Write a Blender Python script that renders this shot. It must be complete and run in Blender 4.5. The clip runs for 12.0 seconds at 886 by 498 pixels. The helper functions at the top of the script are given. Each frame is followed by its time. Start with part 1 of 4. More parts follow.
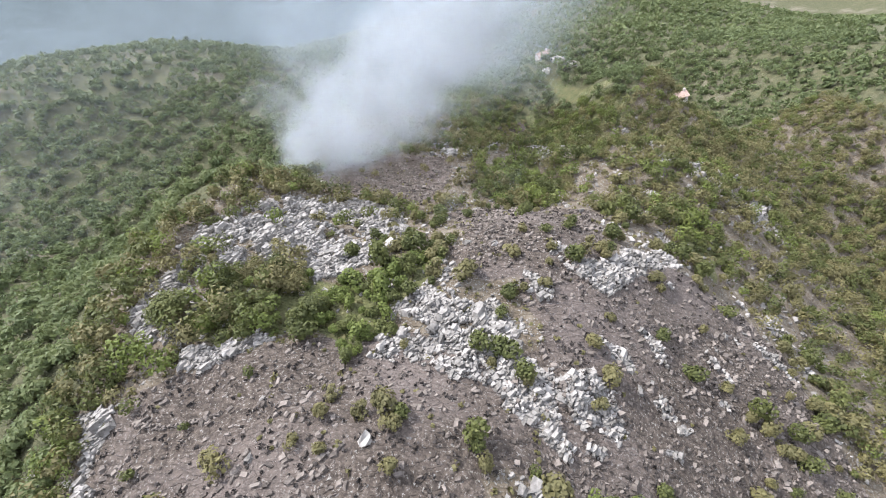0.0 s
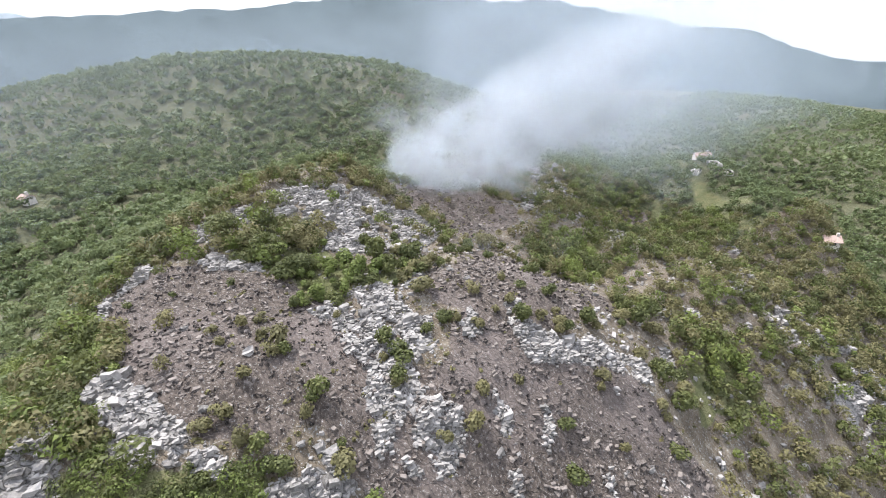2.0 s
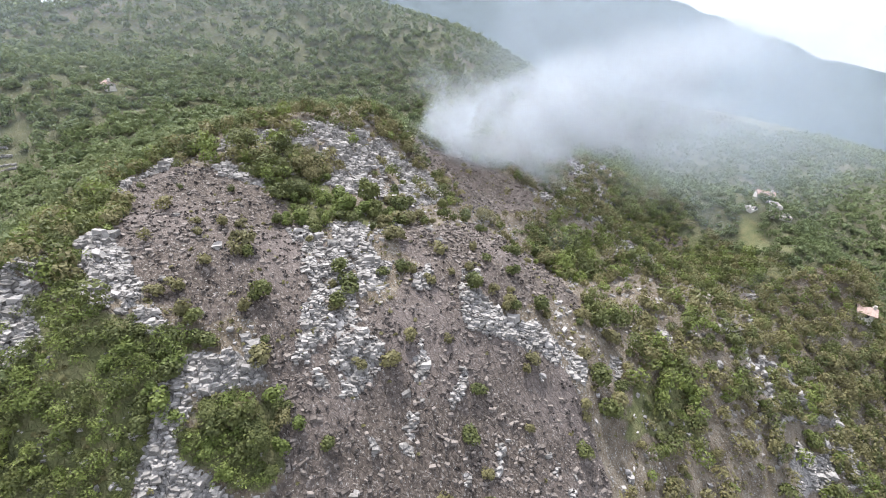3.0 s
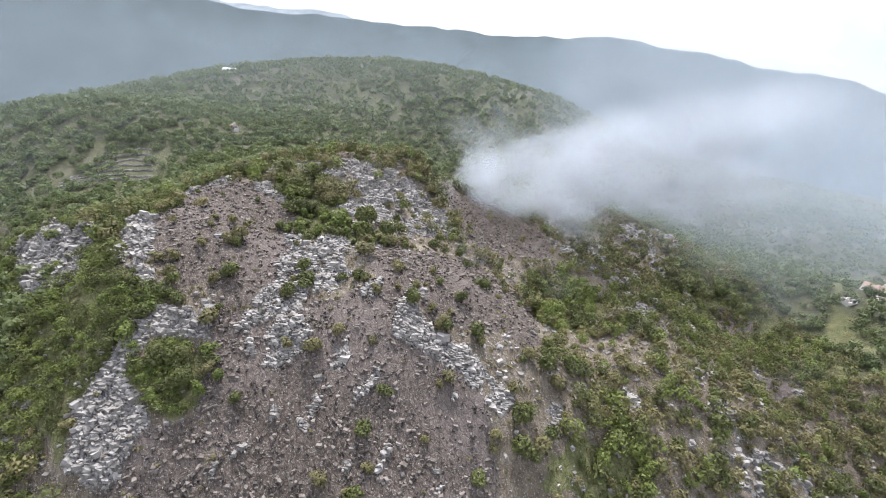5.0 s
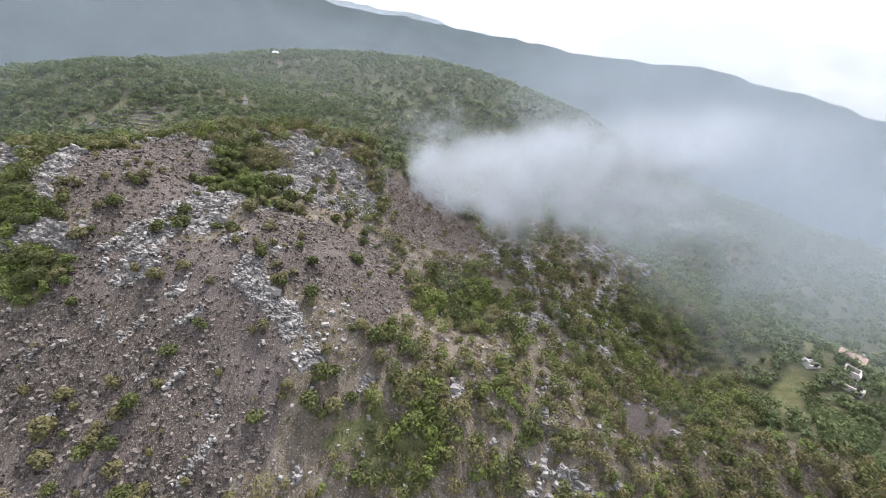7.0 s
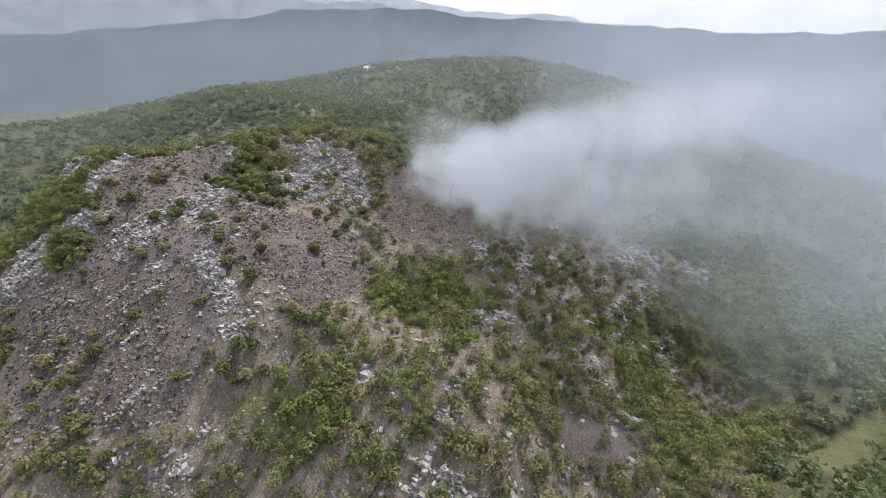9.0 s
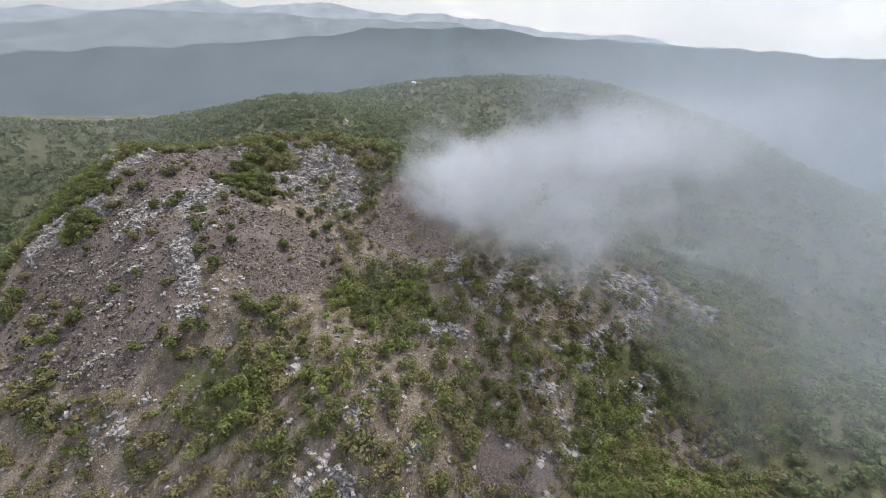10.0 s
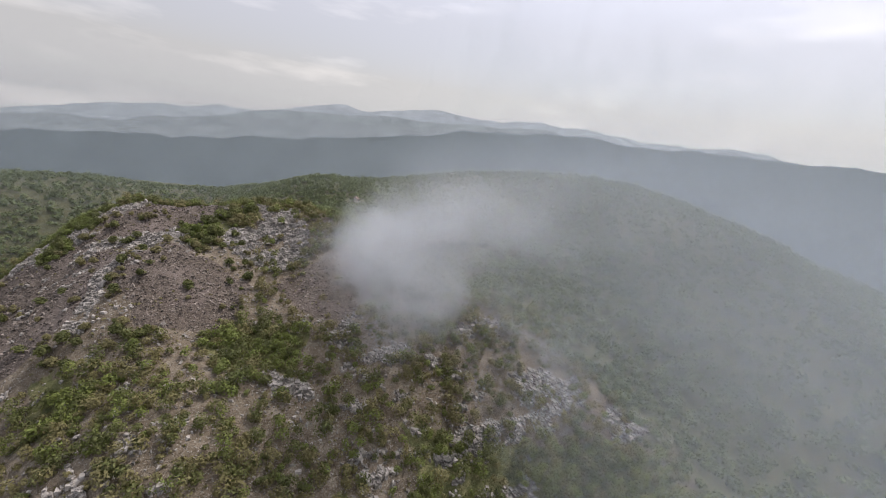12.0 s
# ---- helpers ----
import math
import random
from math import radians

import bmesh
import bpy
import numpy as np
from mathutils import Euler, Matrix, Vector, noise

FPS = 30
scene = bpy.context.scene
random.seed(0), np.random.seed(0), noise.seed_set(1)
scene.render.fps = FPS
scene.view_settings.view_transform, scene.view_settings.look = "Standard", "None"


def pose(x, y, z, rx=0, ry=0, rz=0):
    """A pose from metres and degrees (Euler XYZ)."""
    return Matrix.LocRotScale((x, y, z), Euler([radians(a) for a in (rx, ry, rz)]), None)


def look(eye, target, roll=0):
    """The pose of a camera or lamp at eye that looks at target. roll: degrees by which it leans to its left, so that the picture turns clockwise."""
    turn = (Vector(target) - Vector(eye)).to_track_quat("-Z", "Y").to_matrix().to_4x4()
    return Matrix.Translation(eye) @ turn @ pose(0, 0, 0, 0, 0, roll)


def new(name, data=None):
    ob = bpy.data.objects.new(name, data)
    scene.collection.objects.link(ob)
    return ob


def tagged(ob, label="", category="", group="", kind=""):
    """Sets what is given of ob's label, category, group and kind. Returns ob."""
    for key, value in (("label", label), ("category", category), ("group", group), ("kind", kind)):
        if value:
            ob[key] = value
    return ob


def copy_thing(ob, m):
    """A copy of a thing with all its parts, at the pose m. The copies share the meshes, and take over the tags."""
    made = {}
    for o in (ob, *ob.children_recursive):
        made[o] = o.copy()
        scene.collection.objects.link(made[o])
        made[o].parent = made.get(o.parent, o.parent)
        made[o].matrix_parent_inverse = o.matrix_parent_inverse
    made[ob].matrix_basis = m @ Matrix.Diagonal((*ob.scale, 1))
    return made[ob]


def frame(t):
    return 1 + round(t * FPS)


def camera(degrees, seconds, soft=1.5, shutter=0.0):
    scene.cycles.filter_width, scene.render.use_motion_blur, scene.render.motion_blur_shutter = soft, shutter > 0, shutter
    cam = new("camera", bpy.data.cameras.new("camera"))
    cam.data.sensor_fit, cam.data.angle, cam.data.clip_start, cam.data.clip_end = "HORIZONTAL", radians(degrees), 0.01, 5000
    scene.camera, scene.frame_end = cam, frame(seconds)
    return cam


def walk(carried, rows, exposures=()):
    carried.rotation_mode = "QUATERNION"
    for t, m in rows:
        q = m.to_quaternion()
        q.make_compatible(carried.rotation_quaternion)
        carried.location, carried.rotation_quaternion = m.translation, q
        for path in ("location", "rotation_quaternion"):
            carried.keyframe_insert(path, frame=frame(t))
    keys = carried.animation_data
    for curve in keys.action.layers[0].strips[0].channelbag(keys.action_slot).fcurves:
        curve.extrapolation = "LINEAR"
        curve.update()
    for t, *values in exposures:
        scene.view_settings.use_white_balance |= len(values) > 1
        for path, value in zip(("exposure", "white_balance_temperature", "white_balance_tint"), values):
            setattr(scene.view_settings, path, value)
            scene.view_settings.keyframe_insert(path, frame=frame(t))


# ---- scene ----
cam = camera(93.0, 12.0, 1.0)
PATH = [
    (0, 7.615, -9.268, 107.859, 51.23, 11.65, 9.14),
    (0.5, 14.295, -9.930, 106.958, 53.10, 10.35, 16.29),
    (1, 20.441, -9.955, 106.164, 57.05, 8.55, 25.56),
    (1.5, 26.726, -9.143, 105.544, 58.61, 4.31, 33.39),
    (2, 33.418, -7.326, 105.106, 61.75, 3.39, 37.92),
    (2.5, 39.889, -4.588, 104.586, 55.88, -3.08, 42.00),
    (3, 45.266, -1.714, 104.232, 58.55, -5.64, 51.16),
    (3.5, 50.642, 1.623, 104.237, 61.91, -8.23, 56.15),
    (3.7, 52.686, 3.125, 104.232, 62.69, -8.76, 58.29),
    (5.3, 69.017, 19.538, 104.480, 64.31, -4.79, 69.04),
    (5.5, 70.836, 22.280, 104.535, 62.96, -4.09, 69.35),
    (6, 75.423, 30.789, 104.884, 62.44, -6.84, 73.09),
    (6.5, 79.227, 39.857, 105.604, 61.78, -9.50, 76.13),
    (7, 82.233, 49.448, 106.321, 64.58, -10.97, 79.38),
    (7.2, 83.086, 53.283, 106.618, 66.10, -13.98, 80.14),
    (8.8, 84.884, 83.592, 108.936, 63.24, -4.37, 94.58),
    (9, 84.838, 87.855, 109.210, 62.94, -4.58, 95.89),
    (9.5, 83.720, 98.726, 109.784, 62.94, -4.40, 100.62),
    (10, 81.804, 110.811, 110.280, 64.19, -5.45, 105.66),
    (10.5, 78.903, 122.830, 110.797, 65.06, -5.61, 109.32),
    (11, 75.113, 135.126, 111.184, 67.58, -5.53, 112.56),
    (11.5, 70.630, 146.677, 111.293, 71.19, -5.76, 116.21),
    (12, 65.843, 158.414, 111.250, 75.01, -8.08, 118.90),
]
EXPOSURES = [(0.0, 1.3, 6200, 10), (3.7, 1.28, 6200, 10), (5.5, 1.08, 6250, 11), (7.0, 0.98, 6300, 11), (9.5, 0.78, 6350, 12), (11.0, 0.55, 6600, 13), (12.0, 0.38, 6750, 14)]
walk(cam, [(t, pose(*row)) for t, *row in PATH], EXPOSURES)

# ---- sky, sun ----
world = bpy.data.worlds.new("sky")
scene.world = world
world.use_nodes = True
wn, wl = world.node_tree.nodes, world.node_tree.links
sky = wn.new("ShaderNodeTexSky")
sky.sky_type, sky.sun_disc = "NISHITA", False
SUN_ELEV, SUN_AZ = radians(58), radians(-72)   # azimuth from +y towards +x
sky.sun_elevation, sky.sun_rotation = SUN_ELEV, SUN_AZ
sky.altitude, sky.air_density, sky.dust_density, sky.ozone_density = 300, 1.2, 2.0, 1.0
way = wn.new("ShaderNodeTexCoord").outputs["Generated"]
parts = wn.new("ShaderNodeSeparateXYZ")
wl.new(way, parts.inputs[0])
lift = wn.new("ShaderNodeMath")
lift.operation = "MAXIMUM"
wl.new(parts.outputs[2], lift.inputs[0])
lift.inputs[1].default_value = 0.1
joined = wn.new("ShaderNodeCombineXYZ")
for k, sock in enumerate((parts.outputs[0], parts.outputs[1], lift.outputs[0])):
    wl.new(sock, joined.inputs[k])
wl.new(joined.outputs[0], sky.inputs["Vector"])
haze = wn.new("ShaderNodeValToRGB")      # summer haze, made brightest overhead out of view to lift the shade
haze.color_ramp.elements.new(0.2)
for e, (p, c) in zip(haze.color_ramp.elements, ((0.1, (2.1, 1.75, 1.85, 1)), (0.23, (3.1, 2.75, 2.65, 1)), (0.75, (8.9, 9.4, 10.4, 1)))):
    e.position, e.color = p, c
wl.new(lift.outputs[0], haze.inputs[0])
cloud = wn.new("ShaderNodeTexNoise")
for key, value in (("Scale", 3.0), ("Detail", 6.0), ("Roughness", 0.55)):
    cloud.inputs[key].default_value = value
flat = wn.new("ShaderNodeMapping")
flat.inputs["Scale"].default_value = (1.0, 1.0, 5.0)
wl.new(way, flat.inputs[0])
wl.new(flat.outputs[0], cloud.inputs["Vector"])
puff = wn.new("ShaderNodeValToRGB")
for e, (p, c) in zip(puff.color_ramp.elements, ((0.52, (0, 0, 0, 1)), (0.72, (1.6, 1.5, 1.4, 1)))):
    e.position, e.color = p, c
wl.new(cloud.outputs[0], puff.inputs[0])
total = wn.new("ShaderNodeVectorMath")
total.operation = "ADD"
wl.new(haze.outputs[0], total.inputs[0])
wl.new(puff.outputs[0], total.inputs[1])
both = wn.new("ShaderNodeVectorMath")
both.operation = "ADD"
veiled = wn.new("ShaderNodeVectorMath")
veiled.operation = "SCALE"
veiled.inputs["Scale"].default_value = 0.58
wl.new(sky.outputs[0], veiled.inputs[0])
wl.new(veiled.outputs[0], both.inputs[0])
wl.new(total.outputs[0], both.inputs[1])
wl.new(both.outputs[0], wn["Background"].inputs[0])
wn["Background"].inputs[1].default_value = 0.1
sun = new("sun", bpy.data.lights.new("sun", "SUN"))
sun.data.energy, sun.data.angle, sun.data.color = 3.4, radians(2.0), (1.0, 0.965, 0.925)
sun_to = Vector((math.sin(SUN_AZ) * math.cos(SUN_ELEV), math.cos(SUN_AZ) * math.cos(SUN_ELEV), math.sin(SUN_ELEV)))
sun.matrix_world = look(sun_to * 400, (0, 0, 0))

# ---- materials ----
def material(name):
    m = bpy.data.materials.new(name)
    m.use_nodes = True
    m.node_tree.nodes.clear()
    return m, m.node_tree.nodes, m.node_tree.links


def node(ns, kind, **values):
    n = ns.new(kind)
    for key, value in values.items():
        n.inputs[key].default_value = value
    return n


def ramp(ns, ls, fac, stops):
    n = ns.new("ShaderNodeValToRGB")
    while len(n.color_ramp.elements) < len(stops):
        n.color_ramp.elements.new(0.5)
    for e, (p, c) in zip(n.color_ramp.elements, stops):
        e.position, e.color = p, (*c, 1) if len(c) == 3 else c
    ls.new(fac, n.inputs[0])
    return n.outputs[0]


def noise_tex(ns, ls, scale, detail=4.0, rough=0.6, space="Object", stretch=None):
    co = ns.new("ShaderNodeTexCoord").outputs[space]
    if stretch:
        mp = ns.new("ShaderNodeMapping")
        mp.inputs["Scale"].default_value = stretch
        ls.new(co, mp.inputs[0])
        co = mp.outputs[0]
    n = node(ns, "ShaderNodeTexNoise", Scale=scale, Detail=detail, Roughness=rough)
    ls.new(co, n.inputs["Vector"])
    return n.outputs[0]


def mix(ns, ls, fac, a, b):
    n = ns.new("ShaderNodeMix")
    n.data_type = "RGBA"
    for sock, v in ((n.inputs[0], fac), (n.inputs[6], a), (n.inputs[7], b)):
        if hasattr(v, "is_output"):
            ls.new(v, sock)
        elif isinstance(v, (int, float)):
            sock.default_value = v
        else:
            sock.default_value = (*v, 1)
    return n.outputs[2]


def maths(ns, ls, op, a, b=0.0, clamp=False):
    n = ns.new("ShaderNodeMath")
    n.operation, n.use_clamp = op, clamp
    for sock, v in ((n.inputs[0], a), (n.inputs[1], b)):
        if hasattr(v, "is_output"):
            ls.new(v, sock)
        else:
            sock.default_value = v
    return n.outputs[0]


def finish(m, ns, ls, colour, rough=0.9, bump=None, depth=0.1, spec=0.2):
    p = node(ns, "ShaderNodeBsdfPrincipled", Roughness=rough)
    p.inputs["Specular IOR Level"].default_value = spec
    if hasattr(colour, "is_output"):
        ls.new(colour, p.inputs["Base Color"])
    else:
        p.inputs["Base Color"].default_value = (*colour, 1)
    if bump is not None:
        b = node(ns, "ShaderNodeBump", Strength=0.8, Distance=depth)
        ls.new(bump, b.inputs["Height"])
        ls.new(b.outputs[0], p.inputs["Normal"])
    o = ns.new("ShaderNodeOutputMaterial")
    ls.new(p.outputs[0], o.inputs[0])
    return m


def ground_material():
    m, ns, ls = material("hillside")
    def zone(name):
        a = ns.new("ShaderNodeAttribute")
        a.attribute_name = name
        return a.outputs["Fac"]
    fine, mid, broad = noise_tex(ns, ls, 1.6, 6, 0.7), noise_tex(ns, ls, 0.35, 5, 0.65), noise_tex(ns, ls, 0.06, 4)
    speck = noise_tex(ns, ls, 3.2, 3, 0.75)
    vor = node(ns, "ShaderNodeTexVoronoi", Scale=0.9)
    vor.feature = "DISTANCE_TO_EDGE"
    mp = ns.new("ShaderNodeMapping")
    mp.inputs["Scale"].default_value, mp.inputs["Rotation"].default_value = (0.55, 1.5, 1.2), (0, 0, 0.5)
    warp = ns.new("ShaderNodeVectorMath")
    warp.operation = "ADD"
    wn_ = node(ns, "ShaderNodeTexNoise", Scale=0.8, Detail=4.0)
    tc = ns.new("ShaderNodeTexCoord").outputs["Object"]
    ls.new(tc, wn_.inputs["Vector"])
    ls.new(tc, warp.inputs[0])
    ls.new(wn_.outputs["Color"], warp.inputs[1])
    ls.new(warp.outputs[0], mp.inputs[0])
    ls.new(mp.outputs[0], vor.inputs["Vector"])
    crack = ramp(ns, ls, vor.outputs[0], [(0.0, (0, 0, 0)), (0.09, (1, 1, 1))])
    earth = ramp(ns, ls, mid, [(0.3, (0.066, 0.051, 0.036)), (0.5, (0.115, 0.091, 0.065)), (0.72, (0.18, 0.15, 0.115))])
    earth = mix(ns, ls, ramp(ns, ls, speck, [(0.56, (0, 0, 0)), (0.66, (1, 1, 1))]), earth, (0.25, 0.24, 0.22))
    stone = ramp(ns, ls, fine, [(0.3, (0.1, 0.093, 0.086)), (0.5, (0.165, 0.153, 0.143)), (0.7, (0.24, 0.222, 0.207))])
    stone = mix(ns, ls, crack, (0.06, 0.055, 0.05), stone)
    ash = ramp(ns, ls, fine, [(0.3, (0.03, 0.024, 0.02)), (0.5, (0.074, 0.058, 0.047)), (0.68, (0.132, 0.106, 0.088))])
    ash = mix(ns, ls, ramp(ns, ls, speck, [(0.58, (0, 0, 0)), (0.68, (1, 1, 1))]), ash, (0.24, 0.225, 0.205))
    ash = mix(ns, ls, ramp(ns, ls, broad, [(0.45, (0, 0, 0)), (0.65, (0.5, 0.5, 0.5))]), ash, (0.15, 0.122, 0.11))
    grass = ramp(ns, ls, mid, [(0.3, (0.05, 0.054, 0.022)), (0.5, (0.085, 0.087, 0.036)), (0.7, (0.15, 0.135, 0.07))])
    wood = ramp(ns, ls, mid, [(0.3, (0.05, 0.054, 0.026)), (0.7, (0.098, 0.092, 0.05))])
    wood = mix(ns, ls, ramp(ns, ls, noise_tex(ns, ls, 0.022, 6, 0.65), [(0.55, (0, 0, 0)), (0.68, (0.8, 0.8, 0.8))]), wood, (0.17, 0.145, 0.11))
    field = ramp(ns, ls, mid, [(0.3, (0.06, 0.068, 0.028)), (0.5, (0.1, 0.1, 0.045)), (0.7, (0.145, 0.13, 0.066))])
    def edge(z):
        s = maths(ns, ls, "ADD", z, maths(ns, ls, "MULTIPLY", maths(ns, ls, "SUBTRACT", mid, 0.5), 0.9))
        return ramp(ns, ls, s, [(0.42, (0, 0, 0)), (0.58, (1, 1, 1))])
    c = mix(ns, ls, edge(zone("green")), earth, grass)
    c = mix(ns, ls, edge(zone("wood")), c, wood)
    c = mix(ns, ls, edge(zone("burnt")), c, ash)
    c = mix(ns, ls, edge(zone("rock")), c, stone)
    c = mix(ns, ls, zone("field"), c, field)
    return finish(m, ns, ls, c, 0.95, maths(ns, ls, "ADD", fine, maths(ns, ls, "MULTIPLY", crack, 0.35)), 0.5)


def stone_material(name, dark, light):
    m, ns, ls = material(name)
    isle = ns.new("ShaderNodeNewGeometry").outputs["Random Per Island"]
    ob = ns.new("ShaderNodeObjectInfo").outputs["Random"]
    n = noise_tex(ns, ls, 2.2, 6, 0.7)
    s = maths(ns, ls, "ADD", maths(ns, ls, "MULTIPLY", n, 0.7), maths(ns, ls, "MULTIPLY", maths(ns, ls, "FRACT", maths(ns, ls, "ADD", isle, ob)), 0.3))
    c = ramp(ns, ls, s, [(0.3, dark), (0.7, light)])
    return finish(m, ns, ls, c, 0.92, n, 0.12)


def leaf_material(name, stops, sheen=0.3):
    m, ns, ls = material(name)
    isle = ns.new("ShaderNodeNewGeometry").outputs["Random Per Island"]
    ob = ns.new("ShaderNodeObjectInfo").outputs["Random"]
    patch = noise_tex(ns, ls, 0.11, 3, 0.6)
    patch = maths(ns, ls, "MULTIPLY", maths(ns, ls, "SUBTRACT", patch, 0.3), 1.5)
    s = maths(ns, ls, "ADD", maths(ns, ls, "MULTIPLY", isle, 0.3), maths(ns, ls, "ADD", maths(ns, ls, "MULTIPLY", ob, 0.22), maths(ns, ls, "MULTIPLY", patch, 0.5)))
    c = ramp(ns, ls, s, stops)
    p = node(ns, "ShaderNodeBsdfPrincipled", Roughness=0.65)
    p.inputs["Specular IOR Level"].default_value = 0.25
    ls.new(c, p.inputs["Base Color"])
    t = ns.new("ShaderNodeBsdfTranslucent")
    ls.new(c, t.inputs[0])
    x = ns.new("ShaderNodeMixShader")
    x.inputs[0].default_value = sheen
    ls.new(p.outputs[0], x.inputs[1])
    ls.new(t.outputs[0], x.inputs[2])
    o = ns.new("ShaderNodeOutputMaterial")
    ls.new(x.outputs[0], o.inputs[0])
    return m


def plain_material(name, colour, rough=0.8, scale=3.0, spread=0.35):
    m, ns, ls = material(name)
    n = noise_tex(ns, ls, scale, 5, 0.65)
    lo, hi = [tuple(v * k for v in colour) for k in (1 - spread, 1 + spread)]
    return finish(m, ns, ls, ramp(ns, ls, n, [(0.3, lo), (0.7, hi)]), rough, n, 0.03)


# Glowing backdrop: distance haze is painted into the emission colour.
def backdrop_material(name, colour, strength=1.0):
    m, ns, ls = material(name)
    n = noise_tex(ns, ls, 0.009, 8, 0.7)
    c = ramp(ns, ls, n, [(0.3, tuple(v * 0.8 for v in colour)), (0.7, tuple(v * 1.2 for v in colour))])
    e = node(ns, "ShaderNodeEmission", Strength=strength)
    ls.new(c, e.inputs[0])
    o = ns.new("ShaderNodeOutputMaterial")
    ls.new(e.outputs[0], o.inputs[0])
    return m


def smoke_material(name, colour, gain, grain, ragged):
    """Lit smoke: clear where the layer thins out, its edge eaten into billows."""
    m, ns, ls = material(name)
    a = ns.new("ShaderNodeAttribute")
    a.attribute_name = "thickness"
    co = ns.new("ShaderNodeTexCoord").outputs["Object"]
    n = node(ns, "ShaderNodeTexNoise", Scale=grain, Detail=7.0, Roughness=0.58, Distortion=0.9)
    ls.new(co, n.inputs["Vector"])
    n2 = node(ns, "ShaderNodeTexNoise", Scale=grain * 0.3, Detail=3.0, Roughness=0.5, Distortion=0.6)
    ls.new(co, n2.inputs["Vector"])
    both_ = maths(ns, ls, "ADD", maths(ns, ls, "MULTIPLY", n.outputs[0], 0.6), maths(ns, ls, "MULTIPLY", n2.outputs[0], 0.4))
    eaten = maths(ns, ls, "ADD", a.outputs["Fac"], maths(ns, ls, "MULTIPLY", maths(ns, ls, "SUBTRACT", both_, 0.5), ragged))
    body = ramp(ns, ls, eaten, [(0.2, (0, 0, 0)), (0.42, (0.25, 0.25, 0.25)), (0.75, (1, 1, 1))])
    thin = maths(ns, ls, "MULTIPLY", a.outputs["Fac"], 3.0, True)
    f = maths(ns, ls, "MULTIPLY", maths(ns, ls, "MULTIPLY", body, thin), gain, True)
    bump = node(ns, "ShaderNodeBump", Strength=0.5, Distance=4.0)
    ls.new(both_, bump.inputs["Height"])
    d = ns.new("ShaderNodeBsdfDiffuse")
    d.inputs[0].default_value = (*colour, 1)
    ls.new(bump.outputs[0], d.inputs["Normal"])
    t = ns.new("ShaderNodeBsdfTransparent")
    glow = ns.new("ShaderNodeBsdfTranslucent")
    glow.inputs[0].default_value = (*colour, 1)
    lit = ns.new("ShaderNodeMixShader")
    lit.inputs[0].default_value = 0.4
    ls.new(d.outputs[0], lit.inputs[1])
    ls.new(glow.outputs[0], lit.inputs[2])
    x = ns.new("ShaderNodeMixShader")
    ls.new(f, x.inputs[0])
    ls.new(t.outputs[0], x.inputs[1])
    ls.new(lit.outputs[0], x.inputs[2])
    o = ns.new("ShaderNodeOutputMaterial")
    ls.new(x.outputs[0], o.inputs[0])
    return m


GROUND = ground_material()
LIMESTONE = stone_material("limestone", (0.085, 0.077, 0.069), (0.3, 0.275, 0.25))
SCREE = stone_material("burnt_scree", (0.042, 0.034, 0.029), (0.195, 0.164, 0.142))
OAK = leaf_material("oak_leaves", [(0.1, (0.045, 0.052, 0.018)), (0.45, (0.09, 0.098, 0.03)), (0.8, (0.145, 0.143, 0.046)), (1.0, (0.19, 0.175, 0.066))])
DRY = leaf_material("dry_leaves", [(0.1, (0.08, 0.074, 0.032)), (0.5, (0.145, 0.128, 0.055)), (0.85, (0.21, 0.18, 0.08)), (1.0, (0.25, 0.2, 0.11))])
FRESH = leaf_material("fresh_leaves", [(0.1, (0.06, 0.078, 0.02)), (0.5, (0.12, 0.142, 0.034)), (0.9, (0.185, 0.195, 0.055))])
WOODLAND = leaf_material("woodland_leaves", [(0.1, (0.065, 0.085, 0.036)), (0.45, (0.115, 0.138, 0.056)), (0.8, (0.17, 0.18, 0.078)), (1.0, (0.215, 0.205, 0.1))], 0.4)
BARK = plain_material("bark", (0.09, 0.07, 0.055), 0.9, 8)
CHAR = plain_material("charred_twigs", (0.045, 0.038, 0.034), 0.9, 6)

# ---- landform ----
BROAD_HILLS = [
    (-160, 0, -7.6, 130), (-340, 180, 35.3, 130), (-340, -60, 35.5, 90), (-160, -180, -9.7, 90),
    (-340, 120, 22.2, 90), (-220, 300, 8.9, 90), (28, -100, -31.3, 55), (28, 236, 7.1, 55),
    (112, -44, -22.4, 55), (-140, 124, 24.2, 55), (112, -72, -27.1, 55), (-28, 12, 37.0, 36),
    (0, 68, 20.8, 36), (-112, -16, 9.5, 36), (112, 96, -32.5, 36), (84, 208, -19.7, 36),
    (-56, 236, -12.7, 36), (-140, -44, 19.2, 36), (-140, 40, 21.3, 36), (-140, 96, -15.5, 36),
    (56, 264, -21.7, 36), (-112, 236, 8.5, 36), (112, 40, -8.8, 36), (170, 600, 45.0, 130),
]
